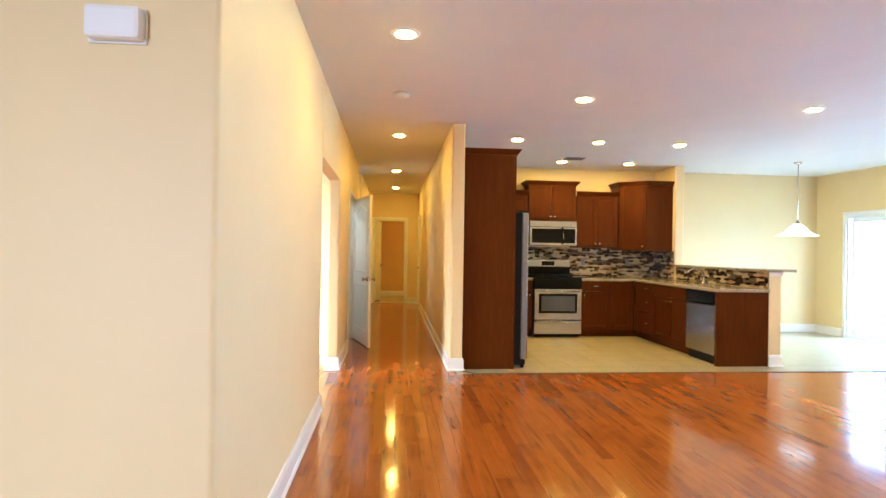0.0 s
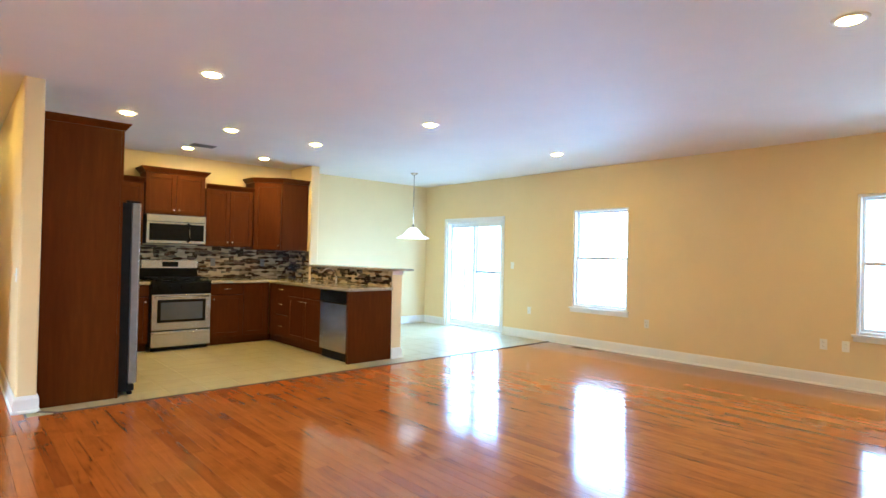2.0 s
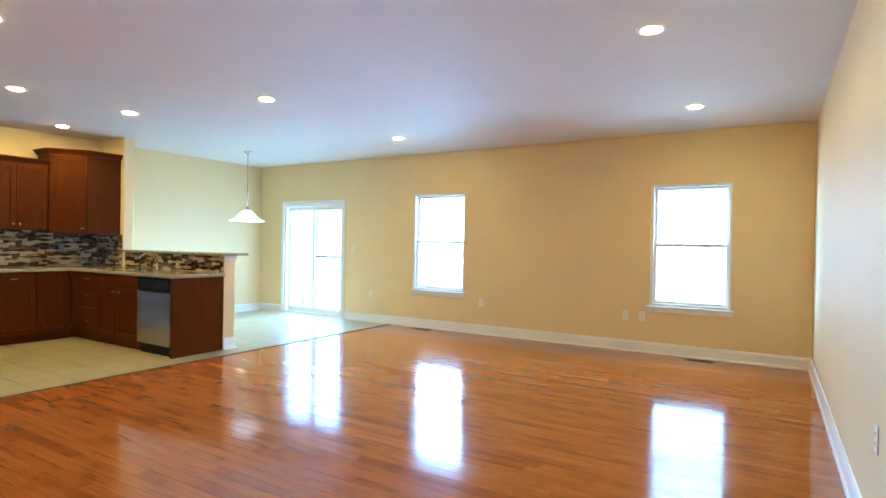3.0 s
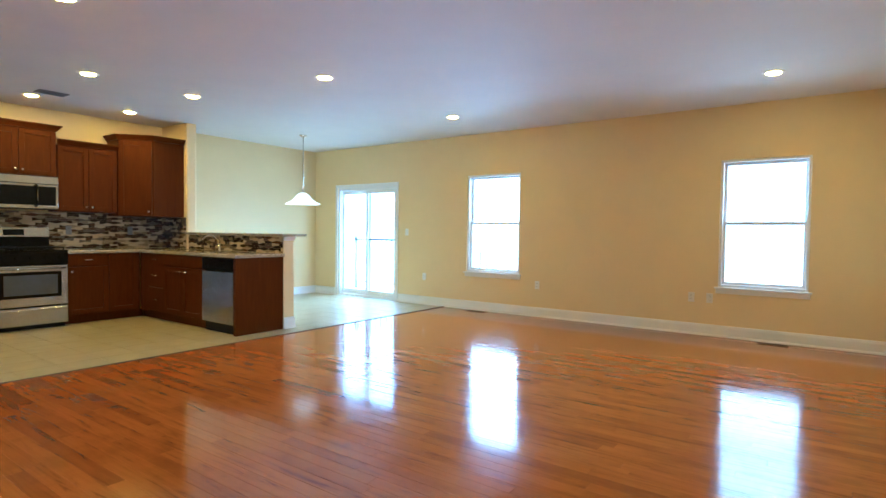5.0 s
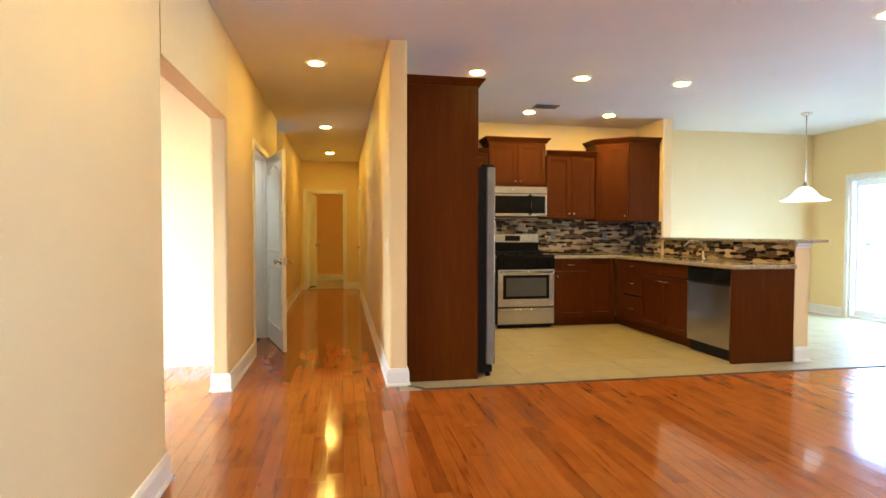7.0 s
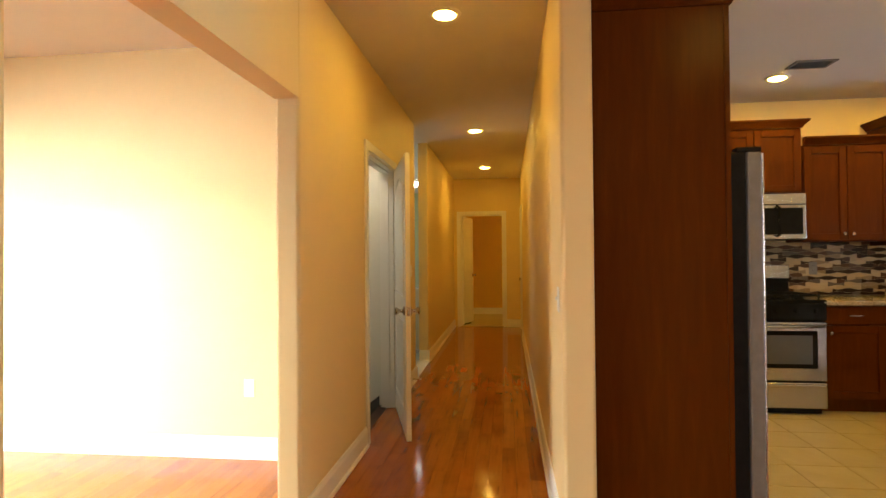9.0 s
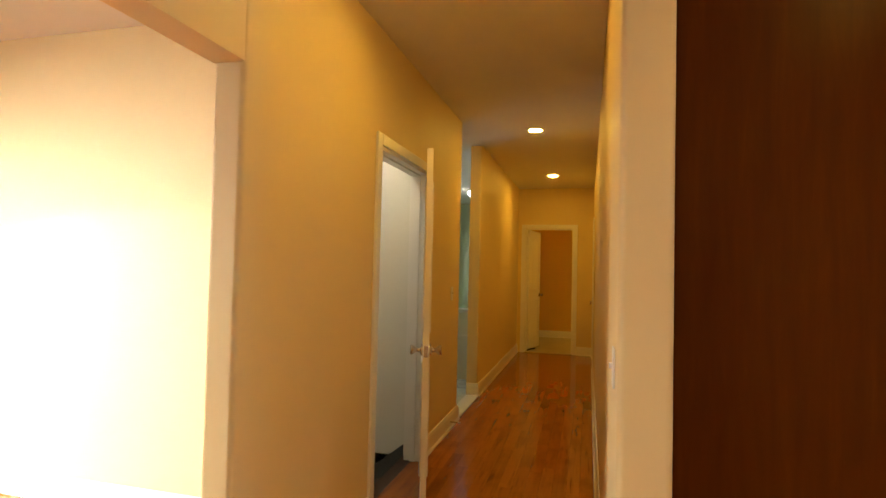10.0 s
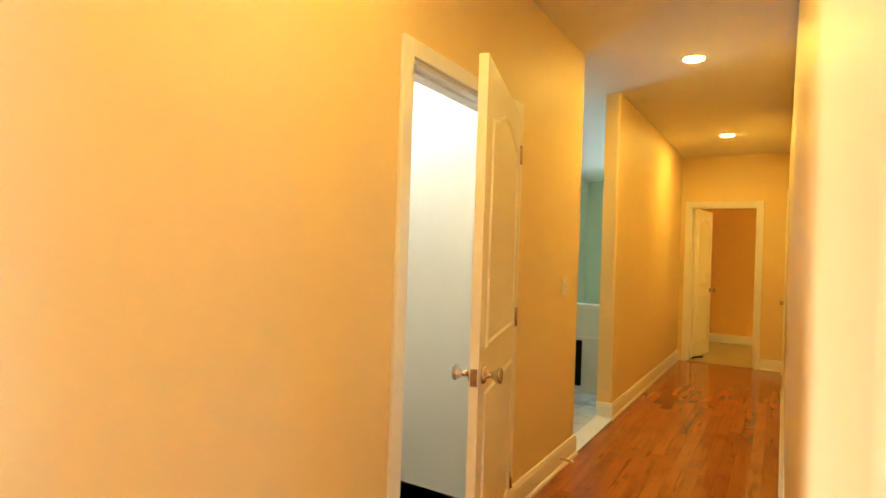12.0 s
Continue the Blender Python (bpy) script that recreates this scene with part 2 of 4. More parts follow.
def turned(bm, profile, m=Matrix(), segments=24):
    """A lathe shape about z from (radius, z) pairs."""
    rings = []
    for r, z in profile:
        rings.append([bm.verts.new(m @ Vector((r * math.cos(a), r * math.sin(a), z))) for a in [2 * math.pi * i / segments for i in range(segments)]])
    for a, b in zip(rings, rings[1:]):
        for i in range(segments):
            j = (i + 1) % segments
            f = bm.faces.new((a[i], a[j], b[j], b[i]))
            f.smooth = True
    bm.faces.new(rings[-1])
    bm.faces.new(list(reversed(rings[0])))


def prism(bm, outline, z0, z1):
    low = [bm.verts.new((x, y, z0)) for x, y in outline]
    top = [bm.verts.new((x, y, z1)) for x, y in outline]
    n = len(outline)
    for i in range(n):
        bm.faces.new((low[i], low[(i + 1) % n], top[(i + 1) % n], top[i]))
    bm.faces.new(top)
    bm.faces.new(list(reversed(low)))


def sweep(bm, profile, path, closed=False):
    """Sweep a closed (out, up) profile along a flat path, mitred; out points to the right of the way."""
    n = len(path)
    rings = []
    for i in range(n):
        p = Vector(path[i])
        a = Vector(path[i - 1]) if (i or closed) else None
        b = Vector(path[(i + 1) % n]) if (i < n - 1 or closed) else None
        d0 = (p - a).normalized() if a is not None else (b - p).normalized()
        d1 = (b - p).normalized() if b is not None else d0
        n0, n1 = Vector((d0.y, -d0.x)), Vector((d1.y, -d1.x))
        mitre = (n0 + n1).normalized()
        k = 1.0 / max(0.3, mitre.dot(n0))
        rings.append([bm.verts.new((p.x + mitre.x * k * o, p.y + mitre.y * k * o, u)) for o, u in profile])
    m = len(profile)
    for i in range(n if closed else n - 1):
        r0, r1 = rings[i], rings[(i + 1) % n]
        for j in range(m):
            bm.faces.new((r0[j], r1[j], r1[(j + 1) % m], r0[(j + 1) % m]))
    if not closed:
        bm.faces.new(rings[0])
        bm.faces.new(list(reversed(rings[-1])))


def rod(bm, points, radius, segments=10):
    pts = [Vector(p) for p in points]
    rings = []
    for i, p in enumerate(pts):
        d = (pts[min(i + 1, len(pts) - 1)] - pts[max(i - 1, 0)]).normalized()
        q = d.to_track_quat("Z", "Y")
        rings.append([bm.verts.new(p + q @ Vector((radius * math.cos(2 * math.pi * k / segments), radius * math.sin(2 * math.pi * k / segments), 0))) for k in range(segments)])
    for a, b in zip(rings, rings[1:]):
        for i in range(segments):
            f = bm.faces.new((a[i], a[(i + 1) % segments], b[(i + 1) % segments], b[i]))
            f.smooth = True
    bm.faces.new(list(reversed(rings[0])))
    bm.faces.new(rings[-1])


def mesh_of(name, bm, mat):
    bmesh.ops.recalc_face_normals(bm, faces=bm.faces)
    me = bpy.data.meshes.new(name)
    bm.to_mesh(me)
    bm.free()
    me.materials.append(mat)
    return me


def part(name, bm, mat, parent=None, label=""):
    ob = new(name, mesh_of(name, bm, mat))
    if parent is not None:
        ob.parent = parent
        bpy.context.view_layer.update()
        ob.matrix_parent_inverse = parent.matrix_world.inverted()
    if label:
        tagged(ob, label)
    return ob


def thing(name, x, y, z, label, category, group=""):
    ob = new(name)
    ob.empty_display_size = 0.1
    ob.location = (x, y, z)
    bpy.context.view_layer.update()
    return tagged(ob, label, category, group)


def boxes(*rows, bevel=0.0):
    bm = bmesh.new()
    for r in rows:
        box(bm, *r, bevel=bevel)
    return bm


def structure(name, bm, mat, label):
    return tagged(part(name, bm, mat), label, name.split("_")[0], kind="structure")


def wall_along(name, axis, c0, c1, a0, a1, openings, mat, label, top=2.70, rounded=()):
    """A wall from a0 to a1 along an axis, between c0 and c1 across, with openings (from, to, sill, head)."""
    bm = bmesh.new()

    def seg(b0, b1, z0, z1):
        if b1 - b0 > 1e-4 and z1 - z0 > 1e-4:
            if axis == "x":
                box(bm, b0, b1, c0, c1, z0, z1)
            else:
                box(bm, c0, c1, b0, b1, z0, z1)
    at = a0
    for b0, b1, z0, z1 in sorted(openings):
        seg(at, b0, 0, top)
        seg(b0, b1, 0, z0)
        seg(b0, b1, z1, top)
        at = b1
    seg(at, a1, 0, top)
    if rounded:
        # merge the butted blocks so that the free corners can be eased
        picked = [e for e in bm.edges if abs(e.verts[0].co.x - e.verts[1].co.x) < 1e-5 and abs(e.verts[0].co.y - e.verts[1].co.y) < 1e-5
                  and any(abs(e.verts[0].co.x - x) < 1e-3 and abs(e.verts[0].co.y - y) < 1e-3 for x, y in rounded) and (len(openings) == 0 or max(v.co.z for v in e.verts) > 2.6 and min(v.co.z for v in e.verts) < 0.1)]
        bmesh.ops.bevel(bm, geom=picked, offset=0.020, segments=12, affect="EDGES", profile=0.5)
    return structure(name, bm, mat, label)


BASE = [(0.0, 0.0), (0.026, 0.0), (0.026, 0.012), (0.018, 0.022), (0.015, 0.024), (0.015, 0.108), (0.011, 0.122), (0.008, 0.134), (0.0, 0.138)]


def baseboard(path):
    bm = bmesh.new()
    sweep(bm, BASE, path)
    tagged(part("baseboard", bm, TRIM), "white painted moulded baseboard along the wall", "baseboard", kind="structure")


H = 2.70

# ---- large structure ----
# floor slabs under the boards and tiles
structure("floor_boards_bed", boxes((-4.5, 7.25, -2.4, 6.70, -0.12, -0.010), (-4.5, 0.60, 6.70, 8.06, -0.12, -0.010), (-0.84, 0.60, 8.06, 9.18, -0.12, -0.010), (-4.5, 0.60, 9.18, 14.485, -0.12, -0.010)), SUBFLOOR, "dark bed under the cherry strip flooring")
structure("floor_tiles_bed", boxes((0.60, 7.25, 6.70, 9.80, -0.12, -0.006)), GROUT, "sand coloured grout bed under the beige tiles")
structure("floor_end_room", boxes((-0.98, 1.2, 14.485, 16.75, -0.12, -0.002)), TILE, "beige tiled floor of the room at the hall's end")
structure("floor_wash_room", boxes((-2.7, -0.70, 10.03, 16.62, -0.009, 0.0)), MARBLE, "grey marble tiled floor beyond the hall opening")
structure("ceiling", boxes((-4.6, 7.55, -2.5, 16.8, H, H + 0.15)), CEIL, "white painted ceiling")

wall_along("wall_hall_west", "y", -0.80, -0.68, 2.73, 14.45, [(5.40, 6.92, 0, 2.06), (8.17, 9.09, 0, 2.05), (10.19, 11.14, 0, H)], WALL, "tan painted hall wall with a cased doorway and two openings", rounded=((-0.68, 2.73), (-0.68, 5.40), (-0.68, 6.92), (-0.68, 10.19), (-0.68, 11.14), (-0.80, 6.92), (-0.80, 5.40)))
wall_along("wall_entry_west", "y", -3.32, -3.2, -2.4, 2.73, [], WALL, "tan painted wall beside the entry")
wall_along("wall_entry_north", "x", 2.73, 2.85, -4.5, -0.80, [], WALL, "tan painted wall facing the entry with a chime box")
wall_along("wall_front_room_north", "x", 7.83, 7.95, -4.5, -0.80, [], WALL, "tan painted far wall of the front room")
wall_along("wall_front_room_west", "y", -4.62, -4.5, 2.73, 7.95, [(4.8, 7.6, 0.5, 2.2)], WALL, "tan painted front room wall with a wide window")
wall_along("wall_hall_east", "y", 0.53, 0.67, 6.85, 14.45, [(13.33, 14.15, 0, 2.05)], WALL, "tan painted wall between hall and kitchen", rounded=((0.53, 6.85), (0.67, 6.85)))
wall_along("wall_hall_end", "x", 14.45, 14.57, -0.80, 1.2, [(-0.56, 0.212, 0, 2.04)], WALL, "tan painted wall at the hall's end with a doorway")
wall_along("wall_east_closet", "y", 1.20, 1.32, 9.92, 14.57, [], WHITEWALL, "white wall behind the hall's side door")
wall_along("wall_kitchen_north", "x", 9.80, 9.92, 0.67, 7.25, [], WALL, "tan painted wall behind kitchen and dining corner")
wall_along("wall_east", "y", 7.25, 7.41, 0.94, 9.92, [(1.845, 2.735, 0.59, 2.075), (5.365, 6.29, 0.59, 2.075), (7.745, 9.17, 0.0, 1.985)], WALL, "tan painted outer wall with two windows and a patio door")
bm = bmesh.new()
prism(bm, [(1.20, 1.025), (7.25, 1.06), (7.25, 0.94), (1.20, 0.905)], 0, H)
structure("wall_south", bm, WALL, "tan painted wall closing the great room")
wall_along("wall_entry_east", "y", 1.20, 1.32, -2.4, 0.90, [], WALL, "tan painted wall beside the entry")
wall_along("wall_entry_south", "x", -2.52, -2.4, -3.32, 1.32, [(-3.1, -1.7, 0.1, 2.3)], WALL, "tan painted entry wall with a glazed door opening")
wall_along("wall_stub", "y", 4.30, 4.45, 9.12, 9.80, [], WALL, "tan painted stub wall at the kitchen's corner", rounded=((4.30, 9.12), (4.45, 9.12)))
structure("wall_knee", boxes((4.34, 4.49, 7.0, 9.117, 0, 1.118), (4.452, 4.49, 9.117, 9.80, 0, 1.118)), WALL, "tan painted knee wall behind the peninsula")
structure("wall_stair_south", boxes((-3.2, -0.80, 7.98, 8.06, -0.4, H)), WHITEWALL, "white wall of the basement stair")
structure("wall_stair_north", boxes((-3.2, -0.80, 9.18, 9.26, -0.4, H)), WHITEWALL, "white wall of the basement stair")
wall_along("wall_stair_west", "y", -3.3, -3.2, 7.98, 9.26, [], WHITEWALL, "white wall of the basement stair")
wall_along("wall_wash_south", "x", 10.07, 10.19, -2.7, -0.80, [], GREEN, "pale green wall of the wash room")
wall_along("wall_wash_west", "y", -2.70, -2.58, 10.19, 16.62, [(11.6, 12.4, 1.0, 2.1), (13.9, 14.9, 0.9, 2.1)], GREEN, "pale green wall of the wash room with windows")
wall_along("wall_wash_north", "x", 16.50, 16.62, -2.58, -1.06, [], GREEN, "pale green far wall of the wash room")
wall_along("wall_wash_east", "y", -1.06, -0.98, 14.57, 16.62, [], GREEN, "pale green wall of the wash room")
structure("wall_wash_half", boxes((-2.58, -0.80, 11.95, 12.07, 0, 0.82)), WHITEWALL, "pale half-height wall in the wash room")
structure("trim_half_wall_cap", boxes((-2.58, -0.80, 11.92, 12.10, 0.82, 0.86), (-2.58, -0.80, 11.935, 11.95, 0.52, 0.545), bevel=0.004), TRIM, "white cap on the half-height wall")
wall_along("wall_end_room_north", "x", 16.63, 16.75, -0.98, 1.2, [], ORANGE, "orange painted wall of the end room")
wall_along("wall_end_room_west", "y", -0.98, -0.90, 14.57, 16.63, [], ORANGE, "orange painted wall of the end room")
wall_along("wall_end_room_east", "y", 1.2, 1.32, 14.57, 16.75, [], ORANGE, "orange painted wall of the end room")

# baseboards; the room lies to the right of the way
baseboard([(-3.2, 2.73), (-0.68, 2.73), (-0.68, 5.40), (-0.80, 5.40)])
baseboard([(-0.80, 6.92), (-0.68, 6.92), (-0.68, 8.105)])
baseboard([(-0.68, 9.155), (-0.68, 10.19), (-0.80, 10.19)])
baseboard([(-0.80, 11.14), (-0.68, 11.14), (-0.68, 14.45)])
baseboard([(0.28, 14.45), (0.53, 14.45), (0.53, 14.22)])
baseboard([(0.53, 13.26), (0.53, 6.85), (0.67, 6.85), (0.67, 6.928)])
baseboard([(-4.5, 7.83), (-0.80, 7.83), (-0.80, 6.92)])
baseboard([(4.34, 7.0), (4.49, 7.0), (4.49, 9.80), (7.25, 9.80), (7.25, 9.235)])
baseboard([(7.25, 7.68), (7.25, 1.06), (1.20, 1.025)])
baseboard([(-0.90, 16.63), (1.2, 16.63)])

# threshold strips
structure("trim_tile_threshold", boxes((0.785, 7.225, 6.690, 6.717, -0.01, 0.007), bevel=0.002), BRONZE, "dark metal edge strip between boards and tiles")
bm = bmesh.new()
prism(bm, [(0.672, 6.815), (0.682, 6.835), (0.80, 6.717), (0.783, 6.705)], -0.01, 0.007)
structure("trim_threshold_corner", bm, BRONZE, "dark metal edge strip cut on the slant")
structure("trim_wash_threshold", boxes((-0.80, -0.665, 10.21, 11.12, 0.0, 0.012), bevel=0.003), PORCELAIN, "pale marble threshold in the hall opening")
structure("trim_end_threshold", boxes((-0.56, 0.212, 14.44, 14.54, -0.01, 0.012), bevel=0.003), TILE, "beige threshold in the end doorway")


# ---- casings, doors, windows ----
def casing_west(x, y0, y1, z, side=1, w=0.065):
    """Door casing on a wall face across x."""
    x1 = x + 0.018 * side
    a, b = min(x, x1), max(x, x1)
    bm = boxes((a, b, y0 - w, y0, 0, z + w), (a, b, y1, y1 + w, 0, z + w), (a, b, y0, y1, z, z + w), bevel=0.005)
    tagged(part("trim_door_casing", bm, TRIM), "white painted door casing", "trim", kind="structure")


def jamb_lining(x0, x1, y0, y1, z):
    bm = boxes((x0, x1, y0, y0 + 0.018, 0, z), (x0, x1, y1 - 0.018, y1, 0, z), (x0, x1, y0 + 0.018, y1 - 0.018, z - 0.018, z),
               (x0 + 0.045, x0 + 0.08, y0 + 0.018, y0 + 0.03, 0, z - 0.018), (x0 + 0.045, x0 + 0.08, y1 - 0.03, y1 - 0.018, 0, z - 0.018), (x0 + 0.045, x0 + 0.08, y0 + 0.03, y1 - 0.03, z - 0.03, z - 0.018))
    tagged(part("trim_door_jamb", bm, TRIM), "white painted door jamb lining", "trim", kind="structure")


casing_west(-0.68, 8.17, 9.09, 2.05)
jamb_lining(-0.80, -0.68, 8.17, 9.09, 2.05)
casing_west(0.53, 13.33, 14.15, 2.05, side=-1)
jamb_lining(0.53, 0.67, 13.33, 14.15, 2.05)
bm = boxes((-0.625, -0.56, 14.432, 14.45, 0, 2.105), (0.212, 0.277, 14.432, 14.45, 0, 2.105), (-0.56, 0.212, 14.432, 14.45, 2.04, 2.105), bevel=0.005)
structure("trim_end_casing", bm, TRIM, "white painted casing of the end doorway")
bm = boxes((-0.56, -0.542, 14.45, 14.57, 0, 2.04), (0.194, 0.212, 14.45, 14.57, 0, 2.04), (-0.542, 0.194, 14.45, 14.57, 2.022, 2.04))
structure("trim_end_jamb", bm, TRIM, "white painted jamb of the end doorway")


def moulding(bm, outline, y, out, width=0.022, depth=0.008):
    """A raised panel moulding round an outline in the xz plane of a door leaf."""
    tmp = bmesh.new()
    sweep(tmp, [(o, u) for o, u in [(0, 0), (width * 0.3, depth), (width * 0.7, depth), (width, 0)]], outline, closed=True)
    vs = {}
    for v in tmp.verts:
        vs[v] = bm.verts.new((v.co.x, y + out * v.co.z, v.co.y))
    for f in tmp.faces:
        bm.faces.new([vs[v] for v in f.verts])
    tmp.free()


def knob_profile():
    return [(0.033, 0.0), (0.033, 0.006), (0.028, 0.012), (0.013, 0.015), (0.011, 0.030), (0.015, 0.040), (0.026, 0.056), (0.028, 0.064), (0.024, 0.070), (0.012, 0.068)]


def make_door(width, hinge, angle, label, height=2.03, knob_z=0.915):
    d = new("door")
    d.empty_display_size = 0.1
    tagged(d, label, "door")
    t = 0.035
    part("leaf", boxes((0.002, width, -t / 2, t / 2, 0.012, height), bevel=0.002), TRIM, d)
    for side in (1, -1):
        bm = bmesh.new()
        m = 0.105
        top = [(m, 1.00), (m, height - 0.20)] + [(m + (width - 2 * m) * k / 8, height - 0.20 + 0.085 * math.sin(math.pi * k / 8) ** 1.6) for k in range(1, 8)] + [(width - m, height - 0.20), (width - m, 1.00)]
        moulding(bm, top, side * t / 2, side)
        moulding(bm, [(m, 0.20), (m, 0.84), (width - m, 0.84), (width - m, 0.20)], side * t / 2, side)
        part("panel_moulding", bm, TRIM, d)
        bm = bmesh.new()
        turned(bm, knob_profile(), pose(width - 0.065, side * t / 2, knob_z, -90 * side))
        part("door_knob", bm, NICKEL, d, "satin nickel tulip-shaped knob")
    part("latch_plate", boxes((width - 0.001, width + 0.002, -0.012, 0.012, knob_z - 0.03, knob_z + 0.03)), NICKEL, d, "satin nickel latch plate")
    for z in (0.22, 1.03, 1.84):
        bm = boxes((-0.004, 0.032, t / 2, t / 2 + 0.0025, z - 0.045, z + 0.045))
        turned(bm, [(0.006, z - 0.047), (0.006, z + 0.047)], pose(-0.004, t / 2 + 0.003, 0), 10)
        part("hinge", bm, NICKEL, d, "satin nickel butt hinge")
    d.matrix_basis = pose(hinge[0], hinge[1], 0, 0, 0, angle)
    return d


HALL_DOOR_TURN = math.degrees(math.atan2(8.19 - 9.07, -0.392 + 0.655))
make_door(0.905, (-0.655, 9.07), HALL_DOOR_TURN, "white two-panel moulded door standing open into the hall")
make_door(0.735, (-0.53, 14.60), 80, "white two-panel moulded door standing open into the end room")
make_door(0.78, (0.565, 14.13), -90, "white two-panel moulded door, closed, in the hall's side")

# stops on the baseboards
def door_stop(x, y, z, dx, dy):
    bm = bmesh.new()
    rod(bm, [(x + dx * k / 10, y + dy * k / 10, z) for k in range(11)], 0.006, 8)
    st = tagged(part("door_stop", bm, NICKEL), "small spring door stop on the baseboard", "door stop")
    bm = bmesh.new()
    turned(bm, [(0.010, -0.006), (0.010, 0.006)], Matrix.Translation((x + dx, y + dy, z)), 10)
    part("rubber_tip", bm, PLASTIC, st)


door_stop(-0.665, 9.90, 0.06, 0.075, 0)
bm = bmesh.new()
rod(bm, [(-0.515, 14.58, 0.02), (-0.47, 14.66, 0.03), (-0.40, 14.72, 0.035)], 0.012, 8)
tagged(part("door_stop", bm, MATTBLACK), "black rubber wedge at the open door", "door stop")

# basement stair behind the hall door
bm = bmesh.new()
for i in range(6):
    box(bm, -0.84 - 0.255 * (i + 1), -0.84 - 0.255 * i, 8.06, 9.18, -0.19 * (i + 1) - 0.6, -0.19 * (i + 1))
structure("stair_basement", bm, CARPET, "dark carpeted stair going down behind the door")
bm = bmesh.new()
prism(bm, [(-2.40, -1.43), (-0.84, -0.08), (-0.84, 0.075), (-2.40, -1.16)], 0.0, 0.016)
bm.transform(Matrix.Translation((0, 9.18, 0)) @ Matrix.Rotation(radians(90), 4, "X"))
structure("trim_stair_skirt", bm, CARPET, "dark skirting sloping down beside the stair")


def sash_window(y0, y1, z0, z1, name):
    w = tagged(new(name), "white double-hung window with a sill, glaring daylight behind", "window", "windows of the great room", "structure")
    w.location = (7.25, (y0 + y1) / 2, z0)
    bpy.context.view_layer.update()
    f = 0.03
    part("window_frame", boxes((7.265, 7.39, y0, y0 + f, z0, z1), (7.265, 7.39, y1 - f, y1, z0, z1), (7.265, 7.39, y0 + f, y1 - f, z1 - f, z1), (7.265, 7.39, y0 + f, y1 - f, z0, z0 + f), bevel=0.004), TRIM, w)
    zm = (z0 + z1) / 2 + 0.005
    for k, (a, b, x) in enumerate(((zm - 0.02, z1 - f, 7.345), (z0 + f, zm + 0.02, 7.305))):
        s = 0.032
        ya, yb = y0 + f, y1 - f
        part("sash", boxes((x, x + 0.035, ya, ya + s, a, b), (x, x + 0.035, yb - s, yb, a, b), (x, x + 0.035, ya + s, yb - s, a, a + s), (x, x + 0.035, ya + s, yb - s, b - s, b), bevel=0.004), TRIM, w)
        g = part("pane", boxes((x + 0.015, x + 0.019, ya + s, yb - s, a + s, b - s)), GLASS, w)
        g.visible_shadow = False
    part("window_sill", boxes((7.21, 7.265, y0 - 0.035, y1 + 0.035, z0 - 0.022, z0), (7.23, 7.248, y0 - 0.02, y1 + 0.02, z0 - 0.075, z0 - 0.022), bevel=0.004), TRIM, w)


sash_window(5.365, 6.29, 0.59, 2.075, "window_1")
sash_window(1.845, 2.735, 0.59, 2.075, "window_2")

# patio door
pd = tagged(new("door_patio"), "white framed sliding glass patio door, closed, glaring daylight", "patio door", kind="structure")
pd.location = (7.25, 8.49, 0)
bpy.context.view_layer.update()
part("casing", boxes((7.232, 7.25, 7.69, 7.745, 0, 2.04), (7.232, 7.25, 9.17, 9.225, 0, 2.04), (7.232, 7.25, 7.745, 9.17, 1.985, 2.04), bevel=0.005), TRIM, pd)
part("frame", boxes((7.26, 7.4, 7.745, 7.78, 0.0, 1.985), (7.26, 7.4, 9.135, 9.17, 0.0, 1.985), (7.26, 7.4, 7.78, 9.135, 1.94, 1.985), (7.26, 7.4, 7.78, 9.135, 0.0, 0.04), bevel=0.004), TRIM, pd)
for a, b, x in ((7.775, 8.50, 7.29), (8.44, 9.16, 7.34)):
    s = 0.055
    part("sliding_panel", boxes((x, x + 0.04, a, a + s, 0.04, 1.94), (x, x + 0.04, b - s, b, 0.04, 1.94), (x, x + 0.04, a + s, b - s, 0.04, 0.13), (x, x + 0.04, a + s, b - s, 1.87, 1.94), bevel=0.005), TRIM, pd)
    g = part("pane", boxes((x + 0.018, x + 0.022, a + s, b - s, 0.13, 1.87)), GLASS, pd)
    g.visible_shadow = False
part("security_bar", boxes((7.272, 7.288, 7.83, 8.40, 1.035, 1.062), bevel=0.004), GREYMETAL, pd, "grey security bar across the sliding panel")
part("pull_handle", boxes((7.275, 7.29, 8.455, 8.475, 0.92, 1.12), bevel=0.004), TRIM, pd)

# windows of the side rooms, seen only by their light
def plain_window(name, rows, pane):
    w = tagged(new(name), "white framed window of a side room", "window", kind="structure")
    part("window_frame", boxes(*rows, bevel=0.004), TRIM, w)
    g = part("pane", boxes(pane), GLASS, w)
    g.visible_shadow = False


def side_window_x(name, x0, x1, y0, y1, z0, z1):
    f = 0.05
    plain_window(name, [(x0, x1, y0, y0 + f, z0, z1), (x0, x1, y1 - f, y1, z0, z1), (x0, x1, y0 + f, y1 - f, z0, z0 + f), (x0, x1, y0 + f, y1 - f, z1 - f, z1)],
                 ((x0 + x1) / 2 - 0.003, (x0 + x1) / 2 + 0.003, y0 + f, y1 - f, z0 + f, z1 - f))


side_window_x("window_3", -4.60, -4.52, 4.8, 7.6, 0.5, 2.2)
side_window_x("window_4", -2.69, -2.62, 11.6, 12.4, 1.0, 2.1)
side_window_x("window_5", -2.69, -2.62, 13.9, 14.9, 0.9, 2.1)

